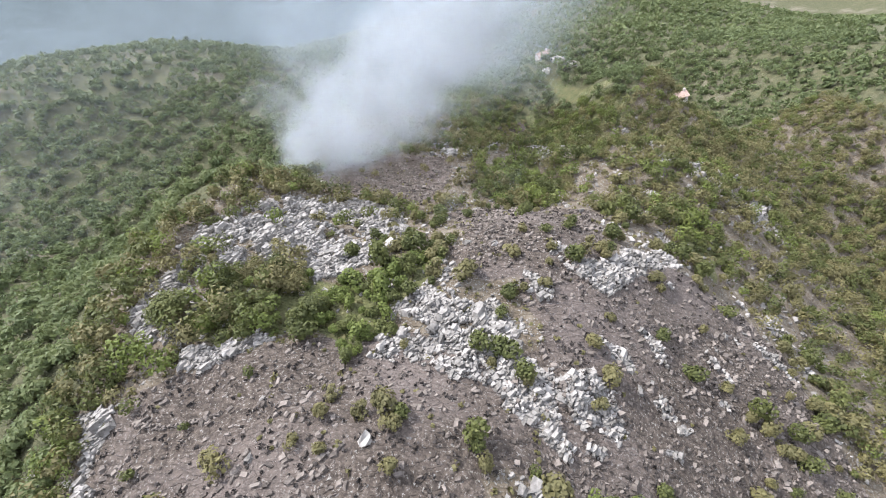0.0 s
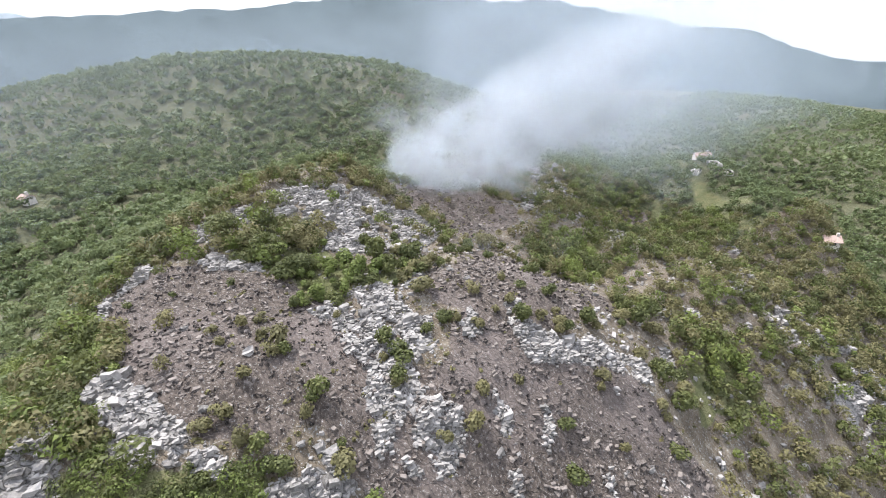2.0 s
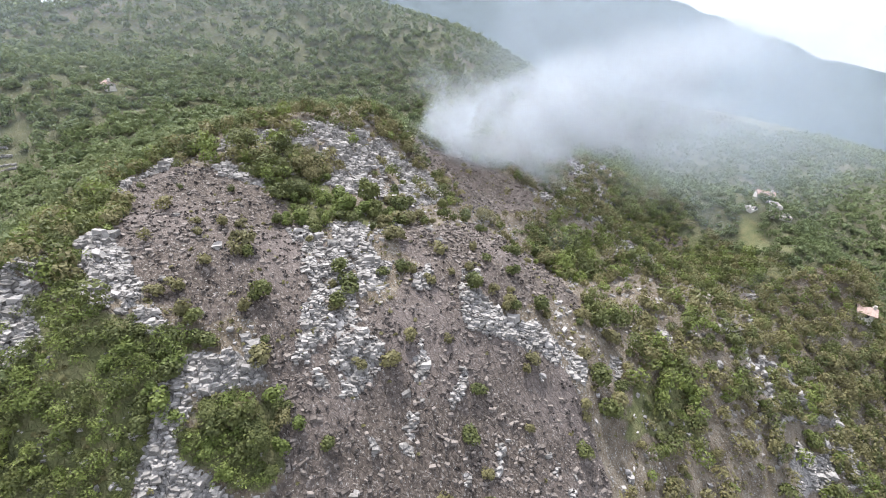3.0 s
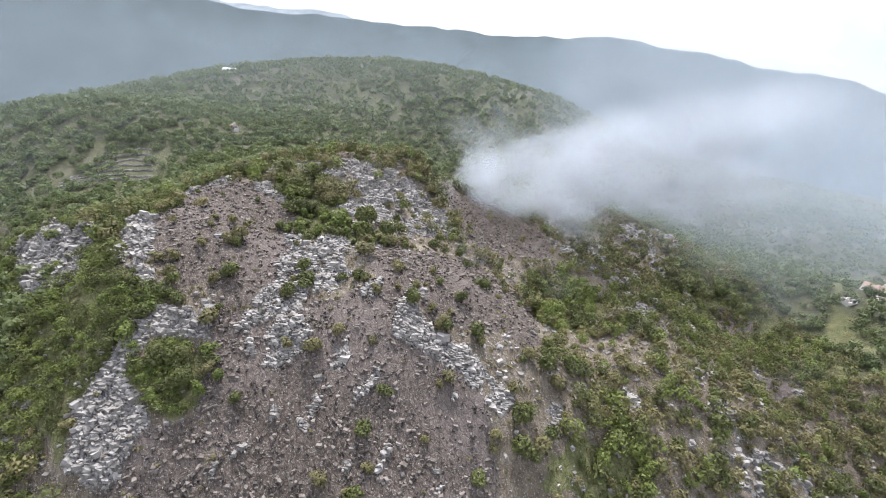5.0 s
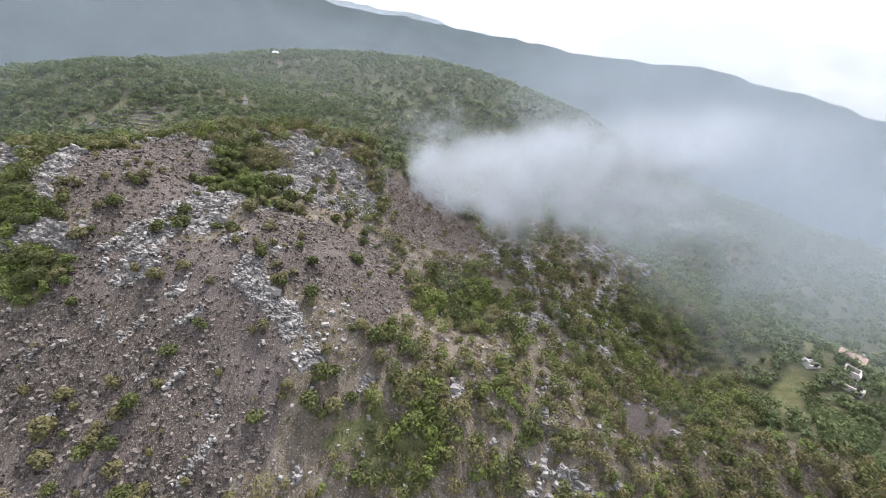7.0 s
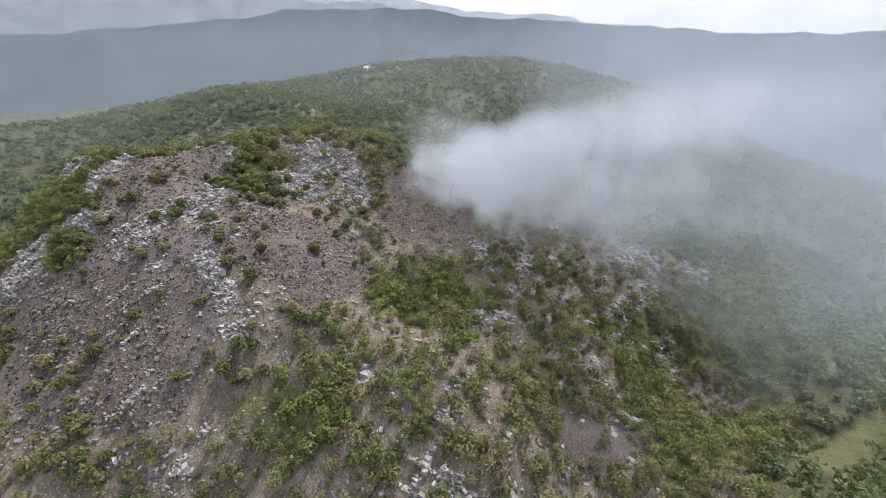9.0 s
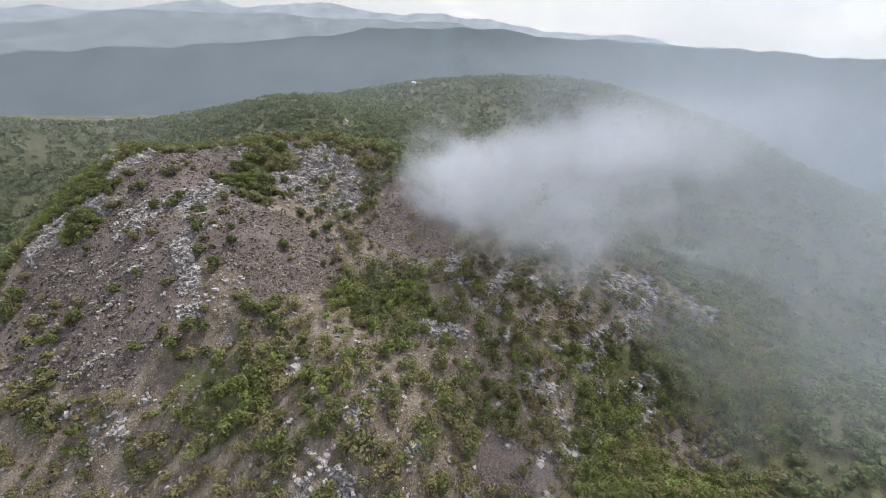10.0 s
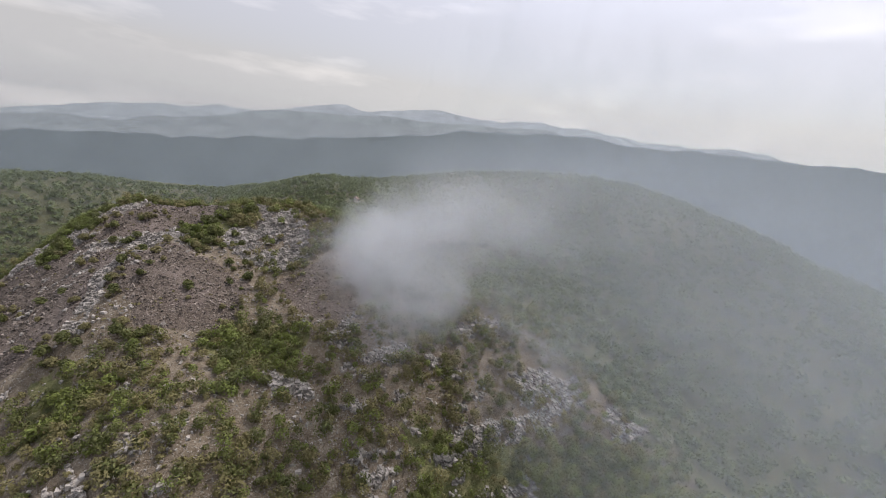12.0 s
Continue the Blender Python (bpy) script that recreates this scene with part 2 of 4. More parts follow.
SPUR_KNOLLS = [
    (-56, 112, 8.7, 24), (56, 0, 14.9, 24), (-70, 28, 5.1, 24), (28, -42, 8.7, 24),
    (70, 182, -12.6, 24), (14, -14, 8.1, 16), (0, 154, -11.7, 16), (28, 28, 2.6, 16),
    (-56, 56, 12.8, 16), (-14, -28, 13.2, 16), (42, 84, 5.9, 16), (42, 154, 15.2, 16),
    (-28, 56, -7.8, 16), (42, 56, -5.4, 16), (-42, 154, 2.3, 16), (-14, 28, -7.9, 16),
    (-70, -42, 9.3, 16), (0, 70, -11.3, 16), (14, 126, -3.9, 16), (70, 154, -14.6, 16), (-18, -20, 4.5, 7),
    (14, 168, -4.5, 16), (0, 42, 4.2, 16), (-70, 168, -3.3, 16),
]

FAR_RELIEF = [
    (180, 540, -34.9, 180), (-360, -360, -42.3, 180), (360, 720, -46.5, 180), (-360, 360, -22.2, 180),
    (-540, -540, -31.1, 180), (360, 540, -35.6, 180), (-540, 720, -16.5, 180), (360, 900, -31.2, 180),
    (-540, -720, -34.0, 180), (-200, 100, 22.2, 100), (-400, 100, -26.3, 100), (200, 400, -21.3, 100),
    (500, 800, -26.4, 100), (60, 180, 1.1, 60), (-180, -120, 25.3, 60), (-120, 60, -12.1, 60),
    (-60, -180, 25.1, 60), (-240, 0, 15.7, 60), (-360, -60, -18.7, 60), (-240, 120, 11.0, 60),
]
NEAR_RELIEF = [
    (-180, 30, -8.5, 36), (-180, 210, 10.3, 36), (-24, 128, -0.7, 22), (20, 194, 13.4, 22),
    (64, 150, 11.1, 22), (-46, 62, 3.3, 22), (42, 106, 2.9, 22), (-90, 18, 5.5, 22),
    (0, 0, 5.9, 16), (32, 48, 3.7, 16), (32, 16, -2.6, 16), (-16, 80, 1.9, 16),
    (-32, 16, -2.0, 16), (-48, -16, 1.8, 16),
]


def lattice(ix, iy, seed):
    h = np.sin(ix * 127.1 + iy * 311.7 + seed * 74.7) * 43758.5453
    return h - np.floor(h)


def vnoise(x, y, size, seed=0):
    x, y = x / size, y / size
    ix, iy = np.floor(x), np.floor(y)
    fx, fy = x - ix, y - iy
    fx, fy = fx * fx * (3 - 2 * fx), fy * fy * (3 - 2 * fy)
    a, b = lattice(ix, iy, seed), lattice(ix + 1, iy, seed)
    c, d = lattice(ix, iy + 1, seed), lattice(ix + 1, iy + 1, seed)
    return (a + (b - a) * fx) * (1 - fy) + (c + (d - c) * fx) * fy - 0.5


def fbm(x, y, size, octaves, seed=0, gain=0.5):
    total, amp = 0.0, 1.0
    for k in range(octaves):
        total = total + amp * vnoise(x + 17.3 * k, y - 9.1 * k, size / 2 ** k, seed + k)
        amp *= gain
    return total


def smooth(lo, hi, v):
    t = np.clip((v - lo) / (hi - lo), 0, 1)
    return t * t * (3 - 2 * t)


def inside(x, y, polygon):
    """Signed distance to a plan outline in metres, positive inside."""
    p = np.array(polygon, float)
    best, odd = np.full(np.shape(x), 1e9), np.zeros(np.shape(x), bool)
    for (ax, ay), (bx, by) in zip(p, np.roll(p, -1, axis=0)):
        ex, ey = bx - ax, by - ay
        k = np.clip(((x - ax) * ex + (y - ay) * ey) / (ex * ex + ey * ey + 1e-9), 0, 1)
        best = np.minimum(best, np.hypot(x - ax - k * ex, y - ay - k * ey))
        if ay != by:
            odd ^= ((ay > y) != (by > y)) & (x < ax + (y - ay) / (by - ay) * ex)
    return np.where(odd, best, -best)


SUMMIT_ROCK = [
    [(-48, 22), (-50, 28), (-48, 38), (-43, 48), (-34, 60), (-20, 59), (-16, 45), (-17, 37), (-20, 33), (-25, 29), (-32, 36), (-39, 31), (-42, 22), (-37, 17), (-42, 17)],
    [(-37, 16), (-29, 20), (-26, 19), (-34, 12)], [(-46, 8), (-41, 10), (-40, 4), (-35, 0), (-37, -1)],
]
FACE_ROCK = [
    [(-14, 20), (-11, 28), (-3, 32), (2, 24), (-1, 17), (-12, 18)], [(-2, 16), (7, 24), (14, 23), (13, 13), (8, 10), (6, 14), (2, 14)],
    [(26, 68), (28, 75), (31, 75), (31, 71)], [(56, 106), (64, 106), (62, 89), (58, 74), (53, 77), (57, 92)], [(-12, 20), (-3, 26), (3, 28), (4, 19)],
]
RIB_ROCK = [
    [(11, 34), (14, 39), (21, 43), (26, 50), (29, 48), (27, 44), (23, 40), (15, 33)],
    [(-15, -11), (-18, -8), (-24, -4), (-16, -3), (-6, -1), (0, -2), (-4, -5), (-13, -9)],
    [(3, -3), (2, -1), (3, 6), (8, 6), (7, -2), (11, -3), (16, -1), (21, -4), (18, -9), (11, -6), (7, -5)],
    [(-32, -25), (-16, -10), (-11, -11), (-4, -11), (-4, -16), (-24, -30)],
]
FAR_ROCK = [
    [(-42, 135), (-47, 149), (-43, 153), (-30, 145), (-20, 139), (-14, 135), (-12, 126), (-24, 134), (-33, 136)], [(-48, 158), (-51, 171), (-36, 165), (-36, 163), (-39, 158)],
    [(-11, 139), (-17, 150), (-10, 145), (-7, 139)], [(-21, 91), (-20, 95), (-10, 97), (-9, 94), (-14, 92)], [(-27, 105), (-26, 109), (-15, 108), (-17, 105)],
    [(7, 91), (3, 98), (6, 100), (11, 93)], [(-47, 110), (-57, 122), (-52, 123), (-39, 116), (-41, 111)],
]
BURNT_UPPER = [
    [(-41, 10), (-26, 16), (-14, 17), (-7, 17), (-3, 12), (-3, 7), (-5, 4), (-11, 1), (-21, -2), (-35, 0), (-40, 4)],
    [(-4, 37), (-14, 58), (1, 67), (16, 62), (17, 48), (14, 40), (3, 34)], [(-42, 62), (-45, 76), (-33, 88), (-18, 90), (-16, 80), (-17, 60), (-29, 64)],
]
BURNT_LOWER = [
    [(-41, 10), (-26, 18), (-11, 21), (0, 18), (11, 12), (20, 6), (21, 2), (8, 6), (1, 7), (0, 1), (-16, -3), (-35, 0)], [(10, 34), (-4, 32), (-8, 40), (0, 44), (15, 41)],
    [(1, 15), (5, 26), (2, 30), (6, 37), (13, 34), (23, 41), (31, 45), (38, 44), (44, 16), (36, 5), (28, 3), (19, 6), (9, 12)],
    [(16, -5), (18, 4), (27, 4), (26, -6)], [(-7, 145), (-13, 162), (0, 165), (3, 159), (5, 146)], [(24, 112), (19, 124), (33, 122), (35, 112), (31, 109)],
]
GREEN_PATCHES = [
    [(-22, 28), (-11, 37), (-6, 34), (-12, 23), (-13, 16), (-23, 20)], [(-38, 19), (-40, 24), (-37, 32), (-30, 34), (-25, 29), (-19, 27), (-23, 21), (-32, 19)],
    [(-1, 61), (-9, 85), (3, 93), (13, 82), (10, 67)], [(8, -3), (9, 5), (15, 6), (18, 4), (15, -1)], [(33, 50), (32, 67), (39, 69), (44, 63), (40, 57)],
]
GREEN_SLOPES = [
    [(-8, 118), (-40, 171), (-32, 194), (28, 151), (38, 125), (-1, 131)], [(-51, -48), (-11, -11), (0, -1), (9, -4), (14, -7), (17, -9), (-10, -40)],
]
LEDGES = [(-21, 24), (-2, 34), (6, 44), (27, 59), (31, 83), (15, 99), (-13, 99), (-35, 119), (-41, 141), (-9, 151), (40, 114), (69, 107), (62, 60), (43, 19), (22, 2), (7, 6), (-4, 15)]
FIELDS = [[(8, 183), (15, 180), (31, 156), (35, 150), (30, 150), (21, 158)], [(-4, 200), (-8, 212), (3, 197), (7, 187)]]
TERRACES = [(-84, -45), (-83, -15), (-106, -13), (-112, -36), (-100, -42)]
SPUR = [(-44, -2), (-34, -7), (-18, -12), (-8, -14), (25, -25), (75, -30), (120, 60), (117, 182), (55, 165), (35, 132), (12, 167), (-32, 184), (-50, 150), (-60, 118), (-49, 79), (-45, 60), (-52, 30)]


def zone(x, y, outlines, ragged=1.5, soft=1.2):
    wx, wy = x + ragged * 2 * fbm(x, y, 7, 3, 31), y + ragged * 2 * fbm(x, y, 7, 3, 57)
    best = np.full(np.shape(x), -1e9)
    for o in outlines:
        best = np.maximum(best, inside(wx, wy, o))
    return smooth(-soft, soft, best)


def bedding(x, y):
    """Streaks along the strike of the limestone beds."""
    a, b = x * 0.83 - y * 0.55 + 3 * fbm(x, y, 9, 2, 14), x * 0.55 + y * 0.83 + 3 * fbm(x, y, 8, 2, 16)
    return fbm(a / 2.2, b, 3.0, 4, 67, 0.62)


def rockiness(x, y):
    bare = zone(x, y, SUMMIT_ROCK + RIB_ROCK) * smooth(-0.42, -0.2, bedding(x, y))
    broken = zone(x, y, FACE_ROCK + FAR_ROCK, 2.5, 2.0) * smooth(-0.3, -0.06, bedding(x, y))
    stray = 0.9 * smooth(0.32, 0.48, bedding(x, y) + 0.5 * fbm(x, y, 14, 2, 29)) * zone(x, y, [LEDGES], 3.0, 4.0)
    return np.maximum(np.maximum(bare, broken), stray)


def zones(x, y):
    rock = rockiness(x, y)
    burnt = zone(x, y, BURNT_UPPER + BURNT_LOWER, 2.0, 1.6)
    green = zone(x, y, GREEN_PATCHES + GREEN_SLOPES, 2.5, 2.5)
    field = zone(x, y, FIELDS, 1.0, 0.8)
    wood = 1 - smooth(-6, 4, inside(x + 8 * fbm(x, y, 24, 3, 5), y + 8 * fbm(x, y, 24, 3, 9), SPUR))
    return rock, burnt, green, field, wood


def landform(x, y):
    z = np.full(np.shape(x), 40.0)
    for cx, cy, a, s in BROAD_HILLS + SPUR_KNOLLS + FAR_RELIEF + NEAR_RELIEF:
        z = z + a * np.exp(-((x - cx) ** 2 + (y - cy) ** 2) / (2 * s * s))
    d = np.hypot(x + 40, y - 60)
    z = z - 0.16 * np.maximum(d - 420, 0) - 0.05 * np.maximum(d - 900, 0)
    return np.maximum(z, -800 + 25 * fbm(x, y, 500, 3, 77))


def height(x, y):
    d = np.hypot(x, y - 60)
    rough = fbm(x, y, 9, 4, 3) * 1.6 + fbm(x, y, 40, 2, 21) * 3 * smooth(120, 400, d)
    rock = rockiness(x, y)
    u = x * 0.55 + y * 0.83 + 2.5 * fbm(x, y, 6, 2, 13)
    ledge = np.abs((u / 2.6) % 1.0 - 0.5) * 1.4 + fbm(x, y, 2.4, 3, 41) * 1.5
    return landform(x, y) + rough + rock * ledge


def mesh_of(name, verts, faces, mat, smooth_faces=False, normals=None):
    me = bpy.data.meshes.new(name)
    verts, faces = np.asarray(verts, np.float32), np.asarray(faces, np.int32)
    n, k = faces.shape
    me.vertices.add(len(verts))
    me.vertices.foreach_set("co", verts.ravel())
    me.loops.add(n * k)
    me.loops.foreach_set("vertex_index", faces.ravel())
    me.polygons.add(n)
    me.polygons.foreach_set("loop_start", np.arange(n, dtype=np.int32) * k)
    me.polygons.foreach_set("loop_total", np.full(n, k, np.int32))
    me.polygons.foreach_set("use_smooth", np.full(n, smooth_faces))
    me.materials.append(mat)
    me.update(calc_edges=True)
    if normals is not None:
        me.attributes.new("custom_normal", "FLOAT_VECTOR", "POINT").data.foreach_set("vector", np.asarray(normals, np.float32).ravel())
    return me


def axis(lo, hi, step, reach, grow):
    core = np.arange(lo, hi + step, step)
    out, s = [], step
    while sum(out) < reach:
        s *= grow
        out.append(s)
    out = np.cumsum(out)
    return np.concatenate([(lo - out)[::-1], core, core[-1] + out])


gx, gy = axis(-62, 62, 0.85, 4700, 1.062), axis(-32, 170, 0.95, 4700, 1.062)
GX, GY = np.meshgrid(gx, gy)
nx, ny = len(gx), len(gy)
vx, vy = GX.ravel(), GY.ravel()
vz = height(vx, vy)
ii = (np.arange(ny - 1)[:, None] * nx + np.arange(nx - 1)[None, :]).ravel()
ground_mesh = mesh_of("ground", np.stack([vx, vy, vz], 1), np.stack([ii, ii + 1, ii + nx + 1, ii + nx], 1), GROUND, True)
for key, values in zip(("rock", "burnt", "green", "field", "wood"), zones(vx, vy)):
    ground_mesh.attributes.new(key, "FLOAT", "POINT").data.foreach_set("value", np.asarray(values, np.float32))
ground = tagged(new("ground", ground_mesh), "karst mountain spur of pale limestone, scorched earth and green scrub", "hillside", kind="structure")


# ---- distant ranges ----
def mountain_range(label, eye, distance, skyline, mat, seed, deep):
    """A long ridge whose crest stands at the elevations of skyline (azimuth, degrees up) as seen from the middle of the place."""
    az0, az1 = skyline[0][0], skyline[-1][0]
    az = np.linspace(az0, az1, 260)
    el = np.interp(az, [a for a, e in skyline], [e for a, e in skyline])
    el = el + 0.8 * fbm(az * 10, az * 0, 70, 6, seed, 0.58)
    rows_ = []
    for k, drop in enumerate(np.linspace(0, 1, 14)):
        r = distance * (1 - deep * drop) + 40 * fbm(az * 10, az * 0 + k * 9, 30, 3, seed + 3) * (drop > 0)
        z = eye[2] + distance * np.tan(np.radians(el)) * (1 - drop) ** 1.0 - 330 * drop ** 0.8 + 60 * fbm(az * 10, az * 0 + k * 11, 40, 4, seed + 9) * drop
        rows_.append(np.stack([eye[0] - r * np.sin(np.radians(az)), eye[1] + r * np.cos(np.radians(az)), z], 1))
    back = rows_[0].copy()
    back[:, :2] += (back[:, :2] - np.array(eye[:2])) * 0.06
    back[:, 2] = -330
    rows_.insert(0, back)
    v = np.concatenate(rows_)
    n = len(az)
    q = (np.arange(len(rows_) - 1)[:, None] * n + np.arange(n - 1)[None, :]).ravel()
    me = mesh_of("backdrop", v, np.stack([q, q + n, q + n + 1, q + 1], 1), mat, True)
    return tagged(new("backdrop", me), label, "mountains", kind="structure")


MID = (70, 70, 106)
# The ranges glow by themselves; haze and daylight are both in their colours.
mountain_range("far mountain ridge with faint blue haze put into its glowing colour", MID, 4300, [(60, 1.4), (75, 2.5), (94, 3.2), (104, 3.4), (113, 3.3), (124, 2.7), (132, 1.9), (142, 0.3), (152, -1.2), (165, -3.4), (190, -4.5)], backdrop_material("far_haze_glow", (0.29, 0.325, 0.365)), 3, 0.2)
mountain_range("wooded mountain ridge with grey-blue haze put into its glowing colour", MID, 2600, [(84, 0.5), (95, 2.0), (104, 2.6), (113, 2.5), (122, 1.9), (132, 0.9), (142, -0.7), (152, -2.2), (165, -4.5), (185, -5.5)], backdrop_material("near_haze_glow", (0.215, 0.245, 0.27)), 11, 0.35)
mountain_range("broad mountain flank falling into the valley, haze put into its glowing colour", MID, 1500, [(-60, -7), (-20, -7.5), (-7, -6.6), (0, -4.8), (6, -3.2), (12, -1.7), (18, -0.6), (24, 0.5), (30, 1.5), (36, 2.4), (41, 3.1), (46, 3.2), (51, 3.5), (55, 2.9), (62, 2.9), (74, 2.3), (82, 2.3), (91, 2.6), (97, 2.4), (104, 1.9), (113, 1.0), (122, -0.6), (132, -2.2), (145, -3.8), (175, -6.0)], backdrop_material("flank_haze_glow", (0.105, 0.13, 0.145)), 19, 0.45)

# ---- plants ----
rng = np.random.default_rng(11)


def cards(centres, radii, tall, count, size, up=0.25, lobes=4, spread=0.34, corners=4):
    """Leaf sprays for many crowns at once: each crown is a few lobes covered with small leaning quads."""
    n = len(centres)
    radii, tall = np.broadcast_to(radii, n), np.broadcast_to(tall, n)
    off = rng.normal(size=(n, lobes, 3)) * np.array([spread, spread, 0.22])
    off[:, 0] *= 0.3
    big = rng.uniform(0.5, 0.8, (n, lobes))
    who = np.repeat(np.arange(n), count)
    lobe = rng.integers(0, lobes, len(who))
    d = rng.normal(size=(len(who), 3))
    d[:, 2] = np.abs(d[:, 2]) * 1.1 - 0.35
    d /= np.linalg.norm(d, axis=1)[:, None]
    r = radii[who][:, None]
    p = off[who, lobe] * r + d * (big[who, lobe] * rng.uniform(0.72, 1.08, len(who)))[:, None] * r
    p[:, 2] = p[:, 2] / r[:, 0] * tall[who] * 0.55 + tall[who] * 0.55
    p[:, 2] = np.maximum(p[:, 2], 0.05 * tall[who])
    normal = d + rng.normal(size=d.shape) * 0.45 + np.array([0, 0, up])
    normal /= np.linalg.norm(normal, axis=1)[:, None]
    side = np.cross(normal, rng.normal(size=d.shape))
    side /= np.linalg.norm(side, axis=1)[:, None] + 1e-9
    other = np.cross(normal, side)
    s = (np.broadcast_to(size, n)[who] * rng.uniform(0.6, 1.35, len(who)))[:, None]
    c = centres[who] + p
    v = np.stack([c - side * s * 0.5 - other * s * 0.3, c + side * s * 0.35 - other * s * 0.5, c + side * s * 0.55 + other * s * 0.25 + normal * s * 0.12, c - side * s * 0.3 + other * s * 0.5], 1)
    soft = d + 0.55 * normal + np.array([0, 0, 0.25])
    soft /= np.linalg.norm(soft, axis=1)[:, None]
    return v[:, :corners].reshape(-1, 3), np.arange(len(who) * corners).reshape(-1, corners), np.repeat(soft, corners, axis=0)


def tube(points, radii, sides=6):
    v, f = [], []
    for k, (p, r) in enumerate(zip(points, radii)):
        for a in range(sides):
            t = 2 * math.pi * a / sides
            v.append((p[0] + r * math.cos(t), p[1] + r * math.sin(t), p[2]))
        if k:
            b = (k - 1) * sides
            f += [(b + a, b + (a + 1) % sides, b + sides + (a + 1) % sides, b + sides + a) for a in range(sides)]
    return v, f


def stems(height_, radius, limbs):
    v, f = tube([(0, 0, -0.5), (0.05 * height_, 0, 0.25 * height_), (0.02 * height_, 0.06 * height_, 0.6 * height_)], [radius, radius * 0.8, radius * 0.4])
    for k in range(limbs):
        a = 2 * math.pi * (k + 0.3 * rng.random()) / limbs
        reach = height_ * rng.uniform(0.22, 0.36)
        b = len(v)
        w, g = tube([(0.04 * height_, 0, 0.18 * height_), (reach * 0.5 * math.cos(a), reach * 0.5 * math.sin(a), 0.4 * height_), (reach * math.cos(a), reach * math.sin(a), 0.7 * height_)], [radius * 0.6, radius * 0.4, radius * 0.15], 5)
        v += w
        f += [tuple(i + b for i in q) for q in g]
    return v, f


def plant(name, mat, radius, tall, count, size, limbs, label, category, group, lobes=5):
    """One shrub or tree at the origin: an empty with a stem and a crown."""
    ob = tagged(new(name), label, category, group)
    v, f = stems(tall, 0.035 * tall, limbs)
    new("trunk", mesh_of("trunk", v, f, BARK, True)).parent = ob
    v, f, soft = cards(np.zeros((1, 3)), radius, tall, count, size, lobes=lobes)
    new("crown", mesh_of("crown", v, f, mat, normals=soft)).parent = ob
    return ob


def scatter(x0, x1, y0, y1, n, keep):
    """n tries over a stretch of the plan, each kept with the chance that keep(x, y) gives."""
    x, y = rng.uniform(x0, x1, n), rng.uniform(y0, y1, n)
    k = rng.random(n) < keep(x, y)
    return x[k], y[k]


def put(proto, x, y, scale, first):
    m = Matrix.LocRotScale((x, y, float(height(np.array([x]), np.array([y]))[0]) - 0.1), Euler((0, 0, rng.uniform(0, 6.28))), (scale, scale * rng.uniform(0.9, 1.1), scale * rng.uniform(0.85, 1.15)))
    if first:
        proto.matrix_basis = m
        return proto
    return copy_thing(proto, m)


def clumps(x, y, size=12, seed=61):
    return smooth(-0.12, 0.3, fbm(x, y, size, 3, seed))


def scrub_chance(x, y):
    rock, burnt, green, field, wood = zones(x, y)
    c = 0.72 * clumps(x, y) + 0.2
    c = c + smooth(60, 110, y) * 0.3 + smooth(10, 34, x) * smooth(38, 52, y) * 0.25
    c = np.where(burnt > 0.5, 0.07 + 0.16 * smooth(18, 40, x), c)
    c = np.where(rock > 0.5, 0.08, c)
    c = np.where(green > 0.5, 0.95, c)
    c = np.where((inside(x, y, SPUR) < 9) & (x < 0) & (y < 60) & (rock < 0.5) & (burnt < 0.5), 0.9, c)
    return np.where((field > 0.3) | (wood > 0.6), 0.0, c)


OAK_SHRUB = "dense dark green oak shrub on stony ground"
DRY_SHRUB = "sparse olive-brown half-dry shrub on scorched slope"
FRESH_SHRUB = "bright green leafy shrub among limestone"
shrubs = []
for mat, label, n in ((OAK, OAK_SHRUB, 4), (DRY, DRY_SHRUB, 3), (FRESH, FRESH_SHRUB, 3)):
    shrubs.append([plant("shrub", mat, rng.uniform(0.95, 1.15), rng.uniform(1.7, 2.3), 420, 0.22, 4, label, "shrub", "shrubs of the spur") for _ in range(n)])
sx, sy = scatter(-66, 125, -34, 200, 14500, scrub_chance)
rock_, burnt_, green_, field_, wood_ = zones(sx, sy)
near = np.hypot(sx - 8, sy - 28)
order = np.argsort(near)
placed = [0, 0, 0]
pick = order[:270]
for i in pick:
    roll = rng.random()
    kind = 2 if green_[i] > 0.5 and roll < 0.6 else 1 if burnt_[i] > 0.5 and roll < 0.75 or roll < 0.38 else 0
    size = rng.uniform(0.75, 1.5) * (0.85 if burnt_[i] > 0.5 else 0.62 if sy[i] < 0 else 0.8 if green_[i] > 0.5 else 1.0) * (1.3 if rng.random() < 0.15 else 1)
    proto = shrubs[kind][placed[kind] % len(shrubs[kind])]
    put(proto, sx[i], sy[i], size, placed[kind] < len(shrubs[kind]))
    placed[kind] += 1
rest = order[270:]
kinds = rng.random(len(rest)) + 0.25 * (green_[rest] > 0.5) - 0.2 * (burnt_[rest] > 0.5) + 0.3 * fbm(sx[rest], sy[rest], 30, 2, 91)
